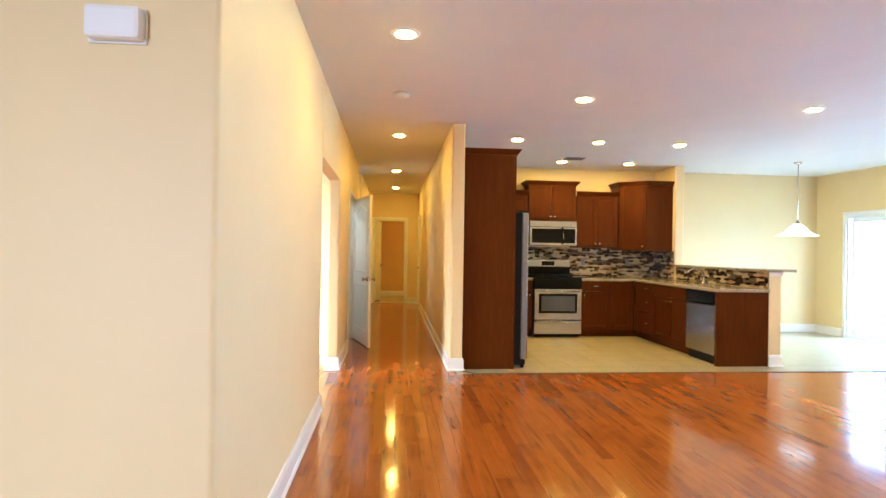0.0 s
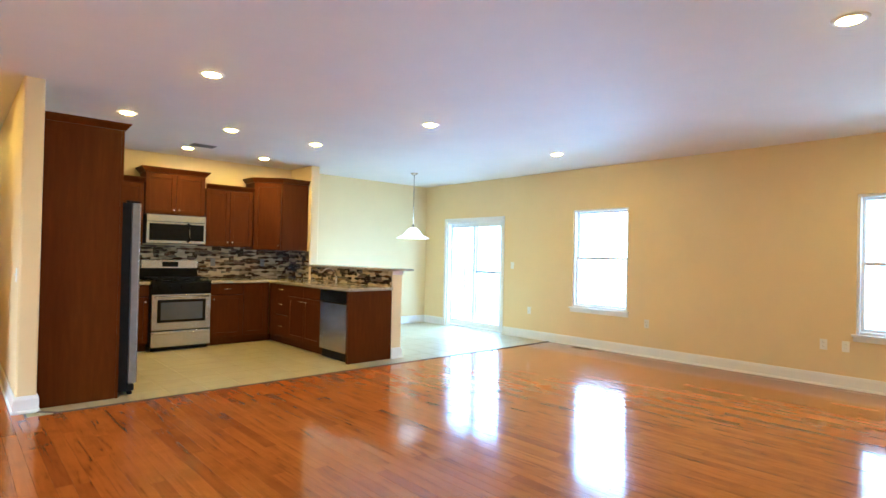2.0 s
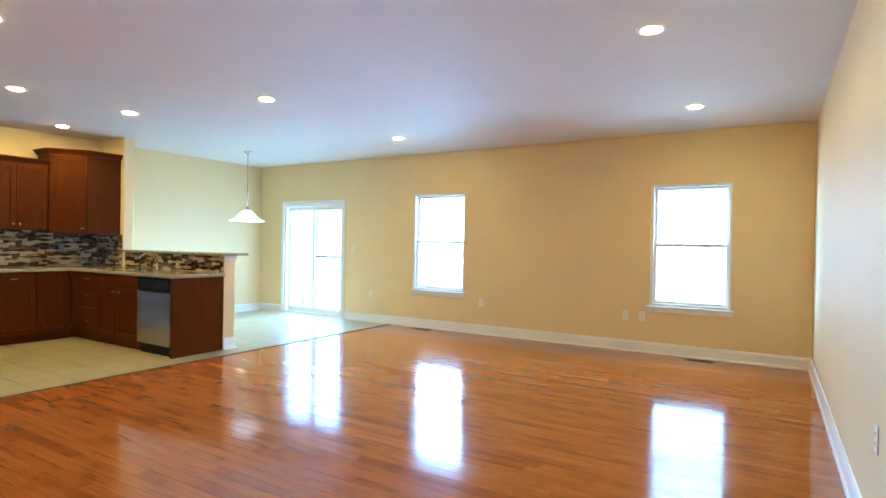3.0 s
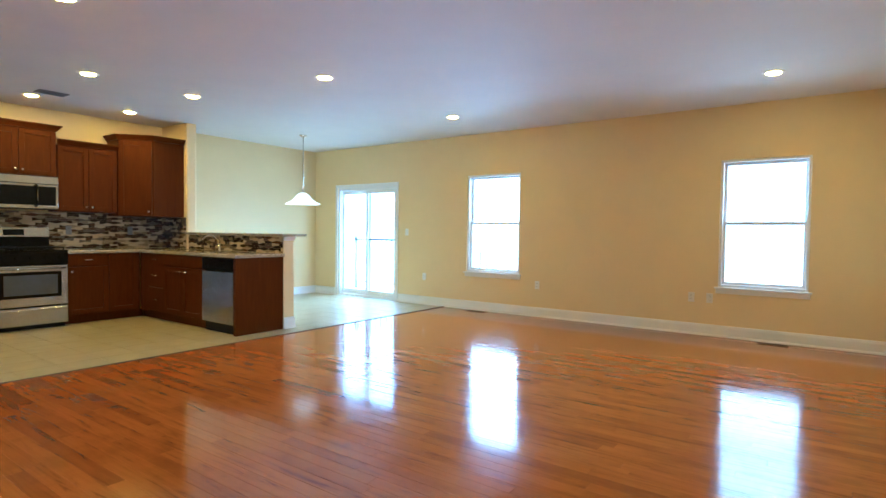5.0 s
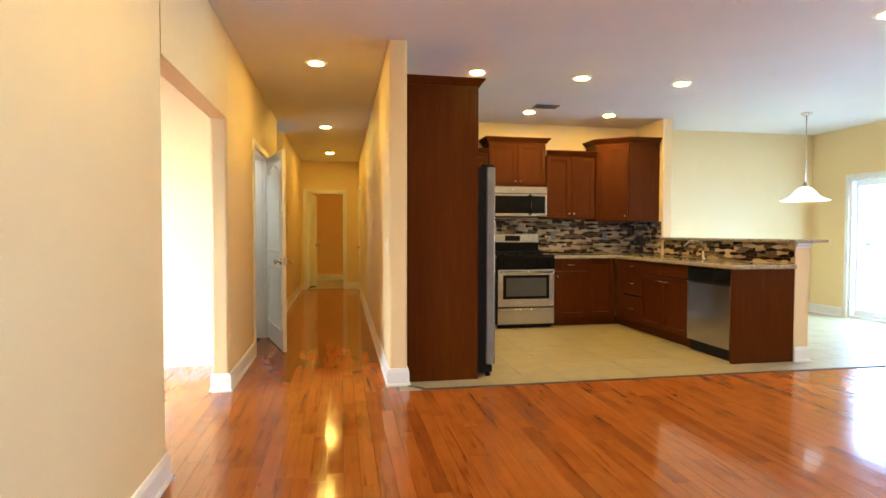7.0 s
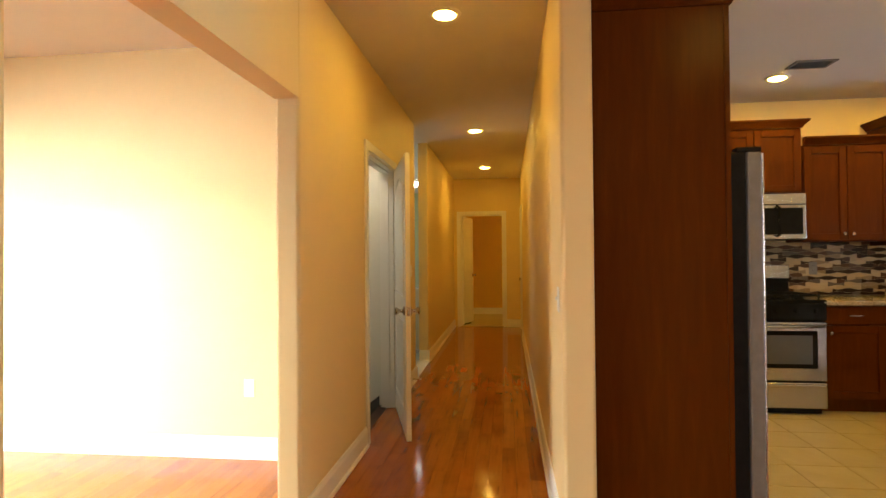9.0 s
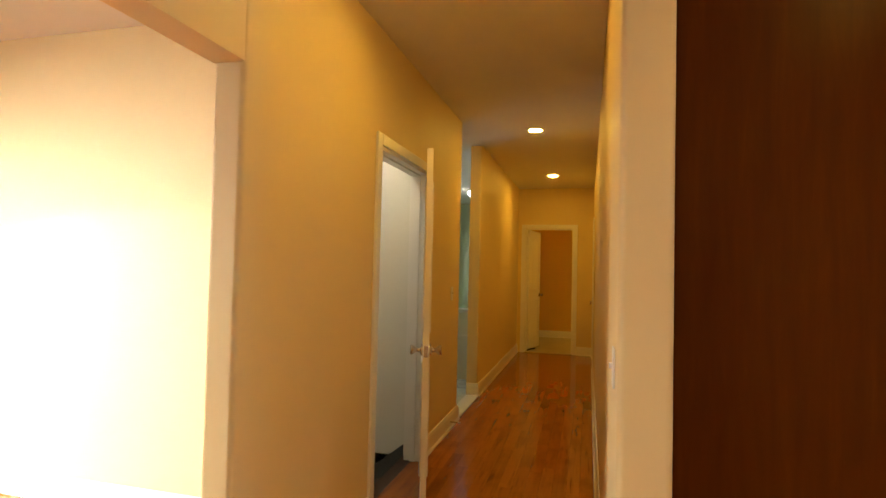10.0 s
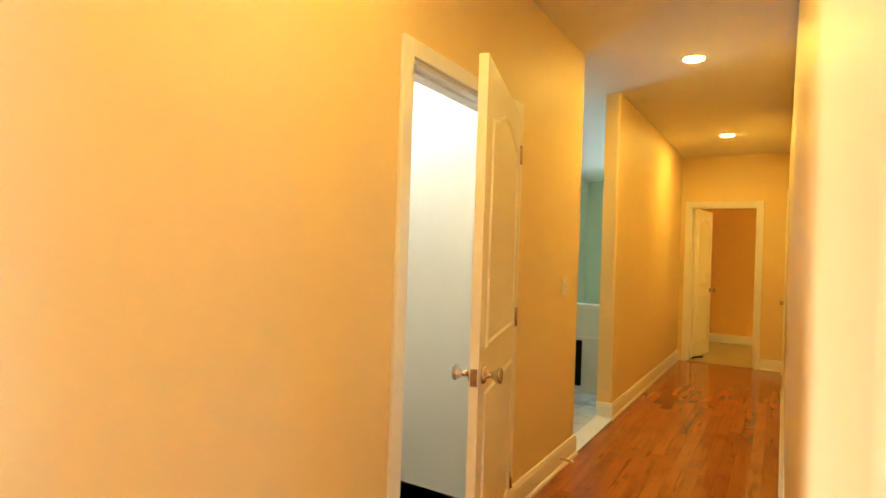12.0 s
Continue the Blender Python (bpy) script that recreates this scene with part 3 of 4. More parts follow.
# outside
structure("ground", boxes((-60, 60, -60, 60, -0.45, -0.40)), GRASS, "lawn round the house")
dk = thing("deck", 8.9, 8.4, -0.4, "grey weathered timber deck with a white railing", "deck")
for i in range(11):
    part("board", boxes((7.48 + 0.145 * i, 7.615 + 0.145 * i, 6.6, 10.4, -0.09, -0.06), bevel=0.003), DECK, dk)
part("joist", boxes((7.48, 9.04, 6.7, 6.75, -0.40, -0.09), (7.48, 7.54, 6.75, 10.25, -0.40, -0.09)), DECK, dk)
part("top_rail", boxes((8.90, 8.99, 6.6, 10.4, 1.00, 1.04), bevel=0.005), TRIM, dk)
part("bottom_rail", boxes((8.92, 8.97, 6.6, 10.4, 0.06, 0.10), bevel=0.005), TRIM, dk)
for i in range(26):
    y = 6.65 + 0.148 * i
    part("baluster", boxes((8.93, 8.96, y, y + 0.03, 0.10, 1.00)), TRIM, dk)
for y in (6.6, 8.45, 10.31):
    part("post", boxes((8.90, 8.99, y, y + 0.09, -0.06, 1.10), bevel=0.005), TRIM, dk)

# strike plate in the hall doorway
tagged(part("strike_plate", boxes((-0.715, -0.69, 8.188, 8.190, 0.885, 0.945)), NICKEL), "small satin nickel strike plate in the door jamb", "strike plate")

# ---- kitchen ----
def shaker(bm_frame, bm_panel, w, h, m, t=0.020, rail=0.058):
    """A shaker front w by h in the xz plane facing -y, at the pose m."""
    def put(bm, x0, x1, y0, y1, z0, z1, bev):
        tmp = bmesh.new()
        box(tmp, x0, x1, y0, y1, z0, z1, bevel=bev)
        tmp.transform(m)
        vs = {v: bm.verts.new(v.co) for v in tmp.verts}
        for f in tmp.faces:
            bm.faces.new([vs[v] for v in f.verts])
        tmp.free()
    put(bm_frame, 0, rail, -t, 0, 0, h, 0.0025)
    put(bm_frame, w - rail, w, -t, 0, 0, h, 0.0025)
    put(bm_frame, rail, w - rail, -t, 0, 0, rail, 0.0025)
    put(bm_frame, rail, w - rail, -t, 0, h - rail, h, 0.0025)
    put(bm_panel, rail - 0.002, w - rail + 0.002, -t + 0.011, -0.002, rail - 0.002, h - rail + 0.002, 0.0)


def cabinet_door(parent, w, h, m, handle=None, name="door", rail=0.058):
    a, b = bmesh.new(), bmesh.new()
    shaker(a, b, w, h, m, rail=rail)
    door = part(name, a, CHERRY, parent)
    part("panel", b, CHERRY, door)
    if handle:
        hx, hz, kind = handle
        bm = bmesh.new()
        if kind == "knob":
            turned(bm, [(0.006, 0.0), (0.006, 0.012), (0.014, 0.018), (0.016, 0.024), (0.010, 0.029)], m @ pose(hx, -0.020, hz, 90), 14)
            part("knob", bm, NICKEL, door, "satin nickel knob")
        else:
            pts = [(hx - 0.05, -0.020, hz), (hx - 0.05, -0.045, hz), (hx - 0.02, -0.052, hz), (hx + 0.02, -0.052, hz), (hx + 0.05, -0.045, hz), (hx + 0.05, -0.020, hz)]
            rod(bm, [m @ Vector(p) for p in pts], 0.0055, 8)
            part("handle", bm, NICKEL, door, "satin nickel bow handle")
    return door


def slab_front(parent, w, h, m, handle=True):
    bm = bmesh.new()
    box(bm, 0, w, -0.020, 0, 0, h, bevel=0.004)
    bm.transform(m)
    d = part("drawer_front", bm, CHERRY, parent)
    if handle:
        bm = bmesh.new()
        pts = [(w / 2 - 0.05, -0.020, h / 2), (w / 2 - 0.05, -0.045, h / 2), (w / 2 - 0.02, -0.052, h / 2), (w / 2 + 0.02, -0.052, h / 2), (w / 2 + 0.05, -0.045, h / 2), (w / 2 + 0.05, -0.020, h / 2)]
        rod(bm, [m @ Vector(p) for p in pts], 0.0055, 8)
        part("handle", bm, NICKEL, d, "satin nickel bow handle")


CROWN = [(0.0, -0.002), (0.012, -0.002), (0.018, 0.012), (0.040, 0.040), (0.052, 0.050), (0.055, 0.066), (0.0, 0.066)]


def crown(parent, path, z, scale=1.0):
    bm = bmesh.new()
    sweep(bm, [(o * scale, z + u * scale) for o, u in CROWN], path)
    part("crown_moulding", bm, CHERRY, parent)


YB, YU, YF = 9.798, 9.47, 9.2       # back wall, upper fronts, base fronts


def upper(x0, x1, z0, z1, n, label, left=True, right=True, knobs=True):
    c = thing("wall_cabinet", (x0 + x1) / 2, YB, z0, label, "cabinet", "kitchen wall cabinets")
    part("body", boxes((x0, x1, YU + 0.021, YB, z0, z1), bevel=0.002), CHERRY, c)
    w = (x1 - x0 - 0.006 * (n + 1)) / n
    for i in range(n):
        hx = w - 0.032 if (i % 2 == 0 and n > 1) else 0.032
        cabinet_door(c, w, z1 - z0 - 0.03, pose(x0 + 0.006 + i * (w + 0.006), YU + 0.02, z0 + 0.012), (hx, 0.055, "knob"))
    path = ([(x0, YB)] if left else []) + [(x0, YU + 0.012), (x1, YU + 0.012)] + ([(x1, YB)] if right else [])
    crown(c, path, z1)
    return c


upper(2.045, 2.825, 1.815, 2.385, 2, "cherry-stained two-door wall cabinet above the microwave")
upper(2.835, 3.530, 1.395, 2.230, 2, "cherry-stained two-door wall cabinet beside the microwave", False, False)
upper(1.24, 2.035, 1.395, 2.230, 2, "cherry-stained two-door wall cabinet partly behind the refrigerator", False, False)

# diagonal corner cabinet
c = thing("corner_cabinet", 3.95, 9.55, 1.36, "cherry-stained diagonal corner wall cabinet with one door", "cabinet", "kitchen wall cabinets")
A, B = Vector((3.54, 9.47)), Vector((3.87, 9.19))
bm = bmesh.new()
prism(bm, [(3.54, YB), (3.54, 9.47), (3.87, 9.19), (4.298, 9.19), (4.298, YB)], 1.36, 2.39)
part("body", bm, CHERRY, c)
ang = math.degrees(math.atan2(B.y - A.y, B.x - A.x))
ln = (B - A).length
cabinet_door(c, ln - 0.03, 1.00, pose(A.x, A.y, 1.372, 0, 0, ang) @ pose(0.015, -0.001, 0), (ln - 0.065, 0.055, "knob"))
crown(c, [(3.54, YB), (3.54, 9.47), (3.87, 9.19), (4.298, 9.19)], 2.39)


def base_body(x0, x1, y0, y1, label, name="base_cabinet"):
    return thing(name, (x0 + x1) / 2, (y0 + y1) / 2, 0, label, "cabinet", "kitchen base cabinets")


ZC = 0.876
# right of the range, facing the room
c = base_body(2.835, 3.70, YF, YB, "cherry-stained base cabinet with a drawer over a door")
part("body", boxes((2.835, 3.70, YF + 0.021, YB, 0.10, ZC - 0.002)), CHERRY, c)
part("toe_kick", boxes((2.835, 3.77, YF + 0.085, YF + 0.10, 0.0, 0.10)), CHERRY, c)
slab_front(c, 0.46, 0.145, pose(2.84, YF + 0.02, 0.722))
cabinet_door(c, 0.46, 0.59, pose(2.84, YF + 0.02, 0.12), (0.04, 0.53, "knob"))
cabinet_door(c, 0.35, 0.745, pose(3.31, YF + 0.02, 0.12))
# left of the range
c = base_body(0.675, 2.055, YF, YB, "cherry-stained base cabinet beside the range, behind the refrigerator")
part("body", boxes((0.68, 2.055, YF + 0.021, YB, 0.10, ZC - 0.002)), CHERRY, c)
part("toe_kick", boxes((0.68, 2.055, YF + 0.085, YF + 0.10, 0.0, 0.10)), CHERRY, c)
for i in range(3):
    slab_front(c, 0.46, 0.145, pose(0.685 + 0.455 * i, YF + 0.02, 0.722))
    cabinet_door(c, 0.46, 0.59, pose(0.685 + 0.455 * i, YF + 0.02, 0.12), (0.42, 0.53, "knob"))

# peninsula, fronts face west
XF = 3.70


def west_front(y, z):
    return pose(XF + 0.02, y, z, 0, 0, -90)


c = base_body(XF, 4.338, 8.60, 9.15, "cherry-stained drawer base in the peninsula")
part("body", boxes((XF + 0.021, 4.338, 8.607, 9.22, 0.10, ZC - 0.002)), CHERRY, c)
part("toe_kick", boxes((XF + 0.075, XF + 0.09, 8.607, 9.29, 0.0, 0.10)), CHERRY, c)
for z, h in ((0.722, 0.145), (0.435, 0.30), (0.12, 0.305)):
    slab_front(c, 0.40, h, west_front(8.99, z))
part("filler", boxes((XF + 0.004, XF + 0.021, 8.995, 9.2, 0.10, ZC - 0.004)), CHERRY, c)
c = base_body(XF, 4.338, 7.71, 8.60, "cherry-stained two-door sink base in the peninsula")
part("body", boxes((XF + 0.021, 4.338, 7.698, 8.604, 0.10, ZC - 0.002)), CHERRY, c)
part("toe_kick", boxes((XF + 0.075, XF + 0.09, 7.698, 8.604, 0.0, 0.10)), CHERRY, c)
for k in range(2):
    slab_front(c, 0.447, 0.145, west_front(8.597 - 0.453 * k, 0.722), handle=False)
    cabinet_door(c, 0.447, 0.59, west_front(8.597 - 0.453 * k, 0.12), (0.40 if k == 0 else 0.075, 0.545, "bow"))
c = base_body(XF, 4.338, 7.0, 7.05, "cherry-stained end panel closing the peninsula", "end_panel")
part("panel", boxes((XF - 0.005, 4.338, 7.005, 7.045, 0.0, ZC - 0.002), bevel=0.002), CHERRY, c)
part("edge_strip", boxes((XF - 0.008, XF + 0.03, 7.0, 7.005, 0.0, ZC - 0.002), bevel=0.001), CHERRY, c)

# dishwasher
d = thing("dishwasher", 3.95, 7.36, 0, "stainless steel dishwasher with a black control strip", "dishwasher")
part("tub", boxes((XF + 0.04, 4.32, 7.05, 7.692, 0.10, ZC - 0.004)), MATTBLACK, d)
part("door", boxes((XF - 0.004, XF + 0.038, 7.055, 7.687, 0.115, 0.712), bevel=0.006), STEEL, d)
part("control_panel", boxes((XF - 0.006, XF + 0.038, 7.055, 7.687, 0.722, 0.866), bevel=0.006), BLACK, d)
part("pocket_handle", boxes((XF - 0.012, XF - 0.006, 7.22, 7.52, 0.732, 0.752), bevel=0.002), BLACK, d)
part("kick_plate", boxes((XF + 0.045, XF + 0.06, 7.05, 7.692, 0.0, 0.105)), MATTBLACK, d)

# counters
ct = tagged(part("worktop", boxes((2.832, 4.298, YF - 0.03, YB, ZC, ZC + 0.038), bevel=0.005), GRANITE), "speckled beige granite worktop along the wall", "worktop")
ct = tagged(part("worktop", boxes((XF - 0.03, 4.338, 6.975, YF - 0.031, ZC, ZC + 0.038), bevel=0.005), GRANITE), "speckled beige granite worktop on the peninsula", "worktop")
ct = tagged(part("worktop", boxes((0.69, 2.06, YF - 0.03, YB, ZC, ZC + 0.038), bevel=0.005), GRANITE), "speckled beige granite worktop beside the range", "worktop")
bm = bmesh.new()
box(bm, 4.28, 4.645, 6.945, 9.115, 1.120, 1.150, bevel=0.006)
tagged(part("bar_top", bm, GRANITE), "speckled granite breakfast bar slab on the knee wall", "bar top")
bm = bmesh.new()
sweep(bm, [(0, 1.07), (0.006, 1.07), (0.008, 1.085), (0.016, 1.10), (0.020, 1.117), (0, 1.117)], [(4.342, 7.0), (4.49, 7.0), (4.49, 9.1)])
structure("trim_bar_moulding", bm, TRIM, "white moulding under the bar slab")

# sink and faucet
sk = thing("sink", 3.94, 8.15, 0.94, "stainless steel sink set into the peninsula worktop", "sink")
part("rim", boxes((3.74, 4.14, 7.82, 8.48, ZC + 0.0385, ZC + 0.041), bevel=0.001), STEEL, sk)
# flat dark sheet for the shaded hollow; no basin is cut
part("bowl", boxes((3.77, 4.11, 7.85, 8.45, ZC + 0.0411, ZC + 0.0415)), DARKGLASS, sk)
fc = thing("faucet", 4.21, 8.15, 0.94, "chrome faucet with a low curved spout", "faucet")
bm = bmesh.new()
turned(bm, [(0.028, ZC + 0.038), (0.028, ZC + 0.048), (0.020, ZC + 0.055), (0.019, ZC + 0.12), (0.014, ZC + 0.13)], Matrix.Translation((4.21, 8.15, 0)), 16)
part("base", bm, NICKEL, fc)
bm = bmesh.new()
rod(bm, [(4.21 - 0.25 * k / 12, 8.15, ZC + 0.12 + 0.12 * math.sin(math.pi * (0.1 + 0.75 * k / 12))) for k in range(13)], 0.012, 10)
part("spout", bm, NICKEL, fc)
bm = bmesh.new()
rod(bm, [(4.21, 8.15, ZC + 0.13), (4.21, 8.17, ZC + 0.18), (4.20, 8.24, ZC + 0.22)], 0.008, 8)
part("lever", bm, NICKEL, fc)

# range
XA, XB, YR = 2.068, 2.824, 9.13
r = thing("range", 2.446, 9.44, 0, "stainless steel gas range with a black cooktop", "range")
part("body", boxes((XA, XB, YR + 0.035, 9.78, 0.05, 0.905), bevel=0.003), MATTBLACK, r)
part("kick", boxes((XA + 0.02, XB - 0.02, YR + 0.06, YR + 0.08, 0.0, 0.05)), MATTBLACK, r)
od = part("oven_door", boxes((XA + 0.004, XB - 0.004, YR, YR + 0.034, 0.275, 0.745), bevel=0.006), STEEL, r)
part("window_border", boxes((XA + 0.075, XB - 0.075, YR - 0.003, YR - 0.0005, 0.375, 0.675), bevel=0.001), BLACK, od)
part("window", boxes((XA + 0.115, XB - 0.115, YR - 0.005, YR - 0.0035, 0.41, 0.64)), DARKGLASS, od)
bm = bmesh.new()
rod(bm, [(XA + 0.05, YR, 0.715), (XA + 0.05, YR - 0.045, 0.715), (XB - 0.05, YR - 0.045, 0.715), (XB - 0.05, YR, 0.715)], 0.012, 10)
part("oven_handle", bm, STEEL, od)
dr = part("drawer", boxes((XA + 0.004, XB - 0.004, YR, YR + 0.034, 0.055, 0.260), bevel=0.006), STEEL, r)
part("drawer_handle", boxes((XA + 0.02, XB - 0.02, YR - 0.018, YR, 0.222, 0.248), bevel=0.006), STEEL, dr)
part("control_strip", boxes((XA + 0.002, XB - 0.002, YR - 0.004, YR + 0.034, 0.755, 0.900), bevel=0.008), BLACK, r)
for i in range(5):
    bm = bmesh.new()
    turned(bm, [(0.022, 0), (0.020, 0.020), (0.016, 0.026)], pose(XA + 0.09 + i * 0.144, YR - 0.004, 0.835, 90), 14)
    part("control_knob", bm, BLACK, r)
part("cooktop", boxes((XA, XB, YR + 0.0, 9.74, 0.905, 0.925), bevel=0.004), BLACK, r)
for i in range(3):
    x0 = XA + 0.02 + 0.243 * i
    bm = bmesh.new()
    for k in range(4):
        box(bm, x0 + 0.012 + 0.066 * k, x0 + 0.024 + 0.066 * k, YR + 0.05, 9.64, 0.950, 0.962)
    for k in range(3):
        box(bm, x0 + 0.01, x0 + 0.226, YR + 0.05 + 0.315 * k * 0.7, YR + 0.062 + 0.315 * k * 0.7, 0.946, 0.960)
    for k in range(4):
        box(bm, x0 + 0.012 + 0.20 * (k % 2), x0 + 0.024 + 0.20 * (k % 2), YR + 0.055 + 0.42 * (k // 2), YR + 0.067 + 0.42 * (k // 2), 0.925, 0.95)
    part("grate", bm, MATTBLACK, r)
for x, y in ((2.20, 9.30), (2.20, 9.56), (2.69, 9.30), (2.69, 9.56), (2.446, 9.44)):
    bm = bmesh.new()
    turned(bm, [(0.045, 0.925), (0.045, 0.935), (0.03, 0.943)], Matrix.Translation((x, y, 0)), 14)
    part("burner", bm, MATTBLACK, r)
part("riser", boxes((XA, XB, 9.73, 9.785, 0.925, 1.07)), BLACK, r)
bg = part("backguard", boxes((XA + 0.003, XB - 0.003, 9.705, 9.785, 1.07, 1.195), bevel=0.008), STEEL, r)
part("display", boxes((2.34, 2.55, 9.702, 9.7045, 1.095, 1.165), bevel=0.001), BLACK, bg)

# microwave
m = thing("microwave", 2.435, 9.55, 1.415, "stainless steel microwave oven hung under the wall cabinet", "microwave")
YM = 9.40
part("body", boxes((2.05, 2.82, YM + 0.03, YB, 1.415, 1.811), bevel=0.003), MATTBLACK, m)
part("vent_grille", boxes((2.052, 2.818, YM, YM + 0.029, 1.716, 1.809), bevel=0.005), STEEL, m)
md = part("door", boxes((2.052, 2.818, YM, YM + 0.029, 1.418, 1.713), bevel=0.006), STEEL, m)
part("window", boxes((2.09, 2.595, YM - 0.003, YM - 0.0005, 1.46, 1.686), bevel=0.001), BLACK, md)
part("control_panel", boxes((2.605, 2.79, YM - 0.003, YM - 0.0005, 1.46, 1.686), bevel=0.001), BLACK, md)
bm = bmesh.new()
rod(bm, [(2.583, YM, 1.445), (2.583, YM - 0.04, 1.455), (2.583, YM - 0.04, 1.69), (2.583, YM, 1.70)], 0.012, 10)
part("handle", bm, BLACK, md)

# refrigerator in its enclosure
f = thing("refrigerator", 1.03, 7.425, 0, "stainless steel side-by-side refrigerator with black sides", "refrigerator")
part("body", boxes((0.70, 1.350, 6.990, 7.895, 0.03, 1.755), bevel=0.006), MATTBLACK, f)
for a, b, hy in ((6.990, 7.355, 7.310), (7.363, 7.895, 7.410)):
    dd = part("door", boxes((1.355, 1.420, a, b, 0.10, 1.755), bevel=0.010), GREYMETAL, f, "grey-edged door")
    part("front_skin", boxes((1.4205, 1.427, a + 0.006, b - 0.006, 0.106, 1.749), bevel=0.002), STEEL, dd, "brushed steel front")
    bm = bmesh.new()
    rod(bm, [(1.425, hy, 0.55), (1.470, hy, 0.56), (1.470, hy, 1.62), (1.425, hy, 1.63)], 0.013, 10)
    part("handle", bm, STEEL, dd)
part("base_grille", boxes((1.335, 1.405, 6.995, 7.890, 0.035, 0.092), bevel=0.004), MATTBLACK, f)
for y in (7.025, 7.855):
    bm = bmesh.new()
    turned(bm, [(0.022, 0.0), (0.022, 0.018), (0.014, 0.034)], Matrix.Translation((1.375, y, 0)), 12)
    part("foot", bm, MATTBLACK, f)
    part("hinge_cover", boxes((1.315, 1.420, y - 0.025, y + 0.03, 1.756, 1.778), bevel=0.005), MATTBLACK, f)
e = thing("refrigerator_enclosure", 0.97, 7.425, 0, "tall cherry-stained panel and top cabinet round the refrigerator", "cabinet")
part("side_panel", boxes((0.672, 1.258, 6.930, 6.955, 0.0, 2.392), bevel=0.002), CHERRY, e)
part("edge_strip", boxes((1.240, 1.262, 6.925, 6.930, 0.0, 2.392)), CHERRY, e)
part("rear_panel", boxes((0.672, 1.258, 7.925, 7.950, 0.0, 2.392), bevel=0.002), CHERRY, e)
part("top_cabinet", boxes((0.672, 1.226, 6.956, 7.924, 1.84, 2.392)), CHERRY, e)
for k in range(2):
    cabinet_door(e, 0.477, 0.52, pose(1.227, 6.961 + 0.483 * k, 1.86, 0, 0, 90), (0.43 if k == 0 else 0.045, 0.055, "knob"))
crown(e, [(0.672, 6.930), (1.262, 6.930), (1.262, 7.950)], 2.392, 0.9)

# mosaic backsplash
def strips(add, u0, u1, z0, z1, seed, rows=0.029, gap=0.002):
    """Rows of strips whose joints swell and narrow in waves; add() takes the columns (u, low, high) of each strip."""
    rnd = random.Random(seed)
    count = max(1, round((z1 - z0) / rows))
    step = (z1 - z0) / count

    def joint(row, u):
        return z0 + row * step + (0.0075 * math.sin(u * 36.0) * (-1) ** row if 0 < row < count else 0.0)
    for row in range(count):
        u = u0 - rnd.random() * 0.08
        while u < u1:
            w = rnd.choice((0.07, 0.10, 0.14, 0.14, 0.19))
            a, b = max(u, u0), min(u + w - gap, u1)
            if b - a > 0.012:
                add([(a + (b - a) * k / 4, joint(row, a + (b - a) * k / 4) + gap / 2, joint(row + 1, a + (b - a) * k / 4) - gap / 2) for k in range(5)], rnd)
            u += w


def wave_mesh(verts, faces, columns, place, out):
    """A strip from its columns; place(u, z, depth) puts a point, out is how far it stands proud."""
    n = len(verts)
    for u, low, high in columns:
        verts += [place(u, low, 0.0), place(u, high, 0.0), place(u, high, out), place(u, low, out)]
    for k in range(len(columns) - 1):
        a, b = n + 4 * k, n + 4 * k + 4
        faces += [(a + 2, a + 3, b + 3, b + 2), (a + 1, a + 2, b + 2, b + 1), (a + 3, a, b, b + 3)]
    m = n + 4 * (len(columns) - 1)
    faces += [(n, n + 3, n + 2, n + 1), (m, m + 1, m + 2, m + 3)]


def joined(name, verts, faces, mat, parent, label):
    me = bpy.data.meshes.new(name)
    me.from_pydata(verts, [], faces)
    me.materials.append(mat)
    ob = new(name, me)
    ob.parent = parent
    return tagged(ob, label, kind="stuff")


ZS = ZC + 0.040
sp = structure("trim_backsplash_bed", boxes((0.675, 4.296, 9.792, 9.7995, ZS, 1.40)), GROUT, "grouted bed of the mosaic backsplash")
vs, fs = [], []
strips(lambda cols, q: wave_mesh(vs, fs, cols, lambda u, z, d: (u, 9.793 - d, z), 0.0065 + q.random() * 0.002), 1.6, 4.29, ZS, 1.395, 5)
joined("mosaic_strip", vs, fs, MOSAIC, sp, "brown, cream and grey glass and stone mosaic strips")
sp2 = structure("trim_backsplash_bed_side", boxes((4.2935, 4.2995, 9.125, 9.785, ZS, 1.36)), GROUT, "grouted bed of the mosaic on the stub wall")
vs, fs = [], []
strips(lambda cols, q: wave_mesh(vs, fs, cols, lambda u, z, d: (4.294 - d, u, z), 0.0055 + q.random() * 0.002), 9.125, 9.785, ZS, 1.355, 6)
joined("mosaic_strip", vs, fs, MOSAIC, sp2, "brown, cream and grey glass and stone mosaic strips")
sp3 = structure("trim_backsplash_bed_knee", boxes((4.3335, 4.3395, 7.005, 9.116, ZS, 1.117)), GROUT, "grouted bed of the mosaic on the knee wall")


def piece(name, me, parent, at):
    ob = new(name, me)
    ob.parent = parent
    ob.location = at
    return ob


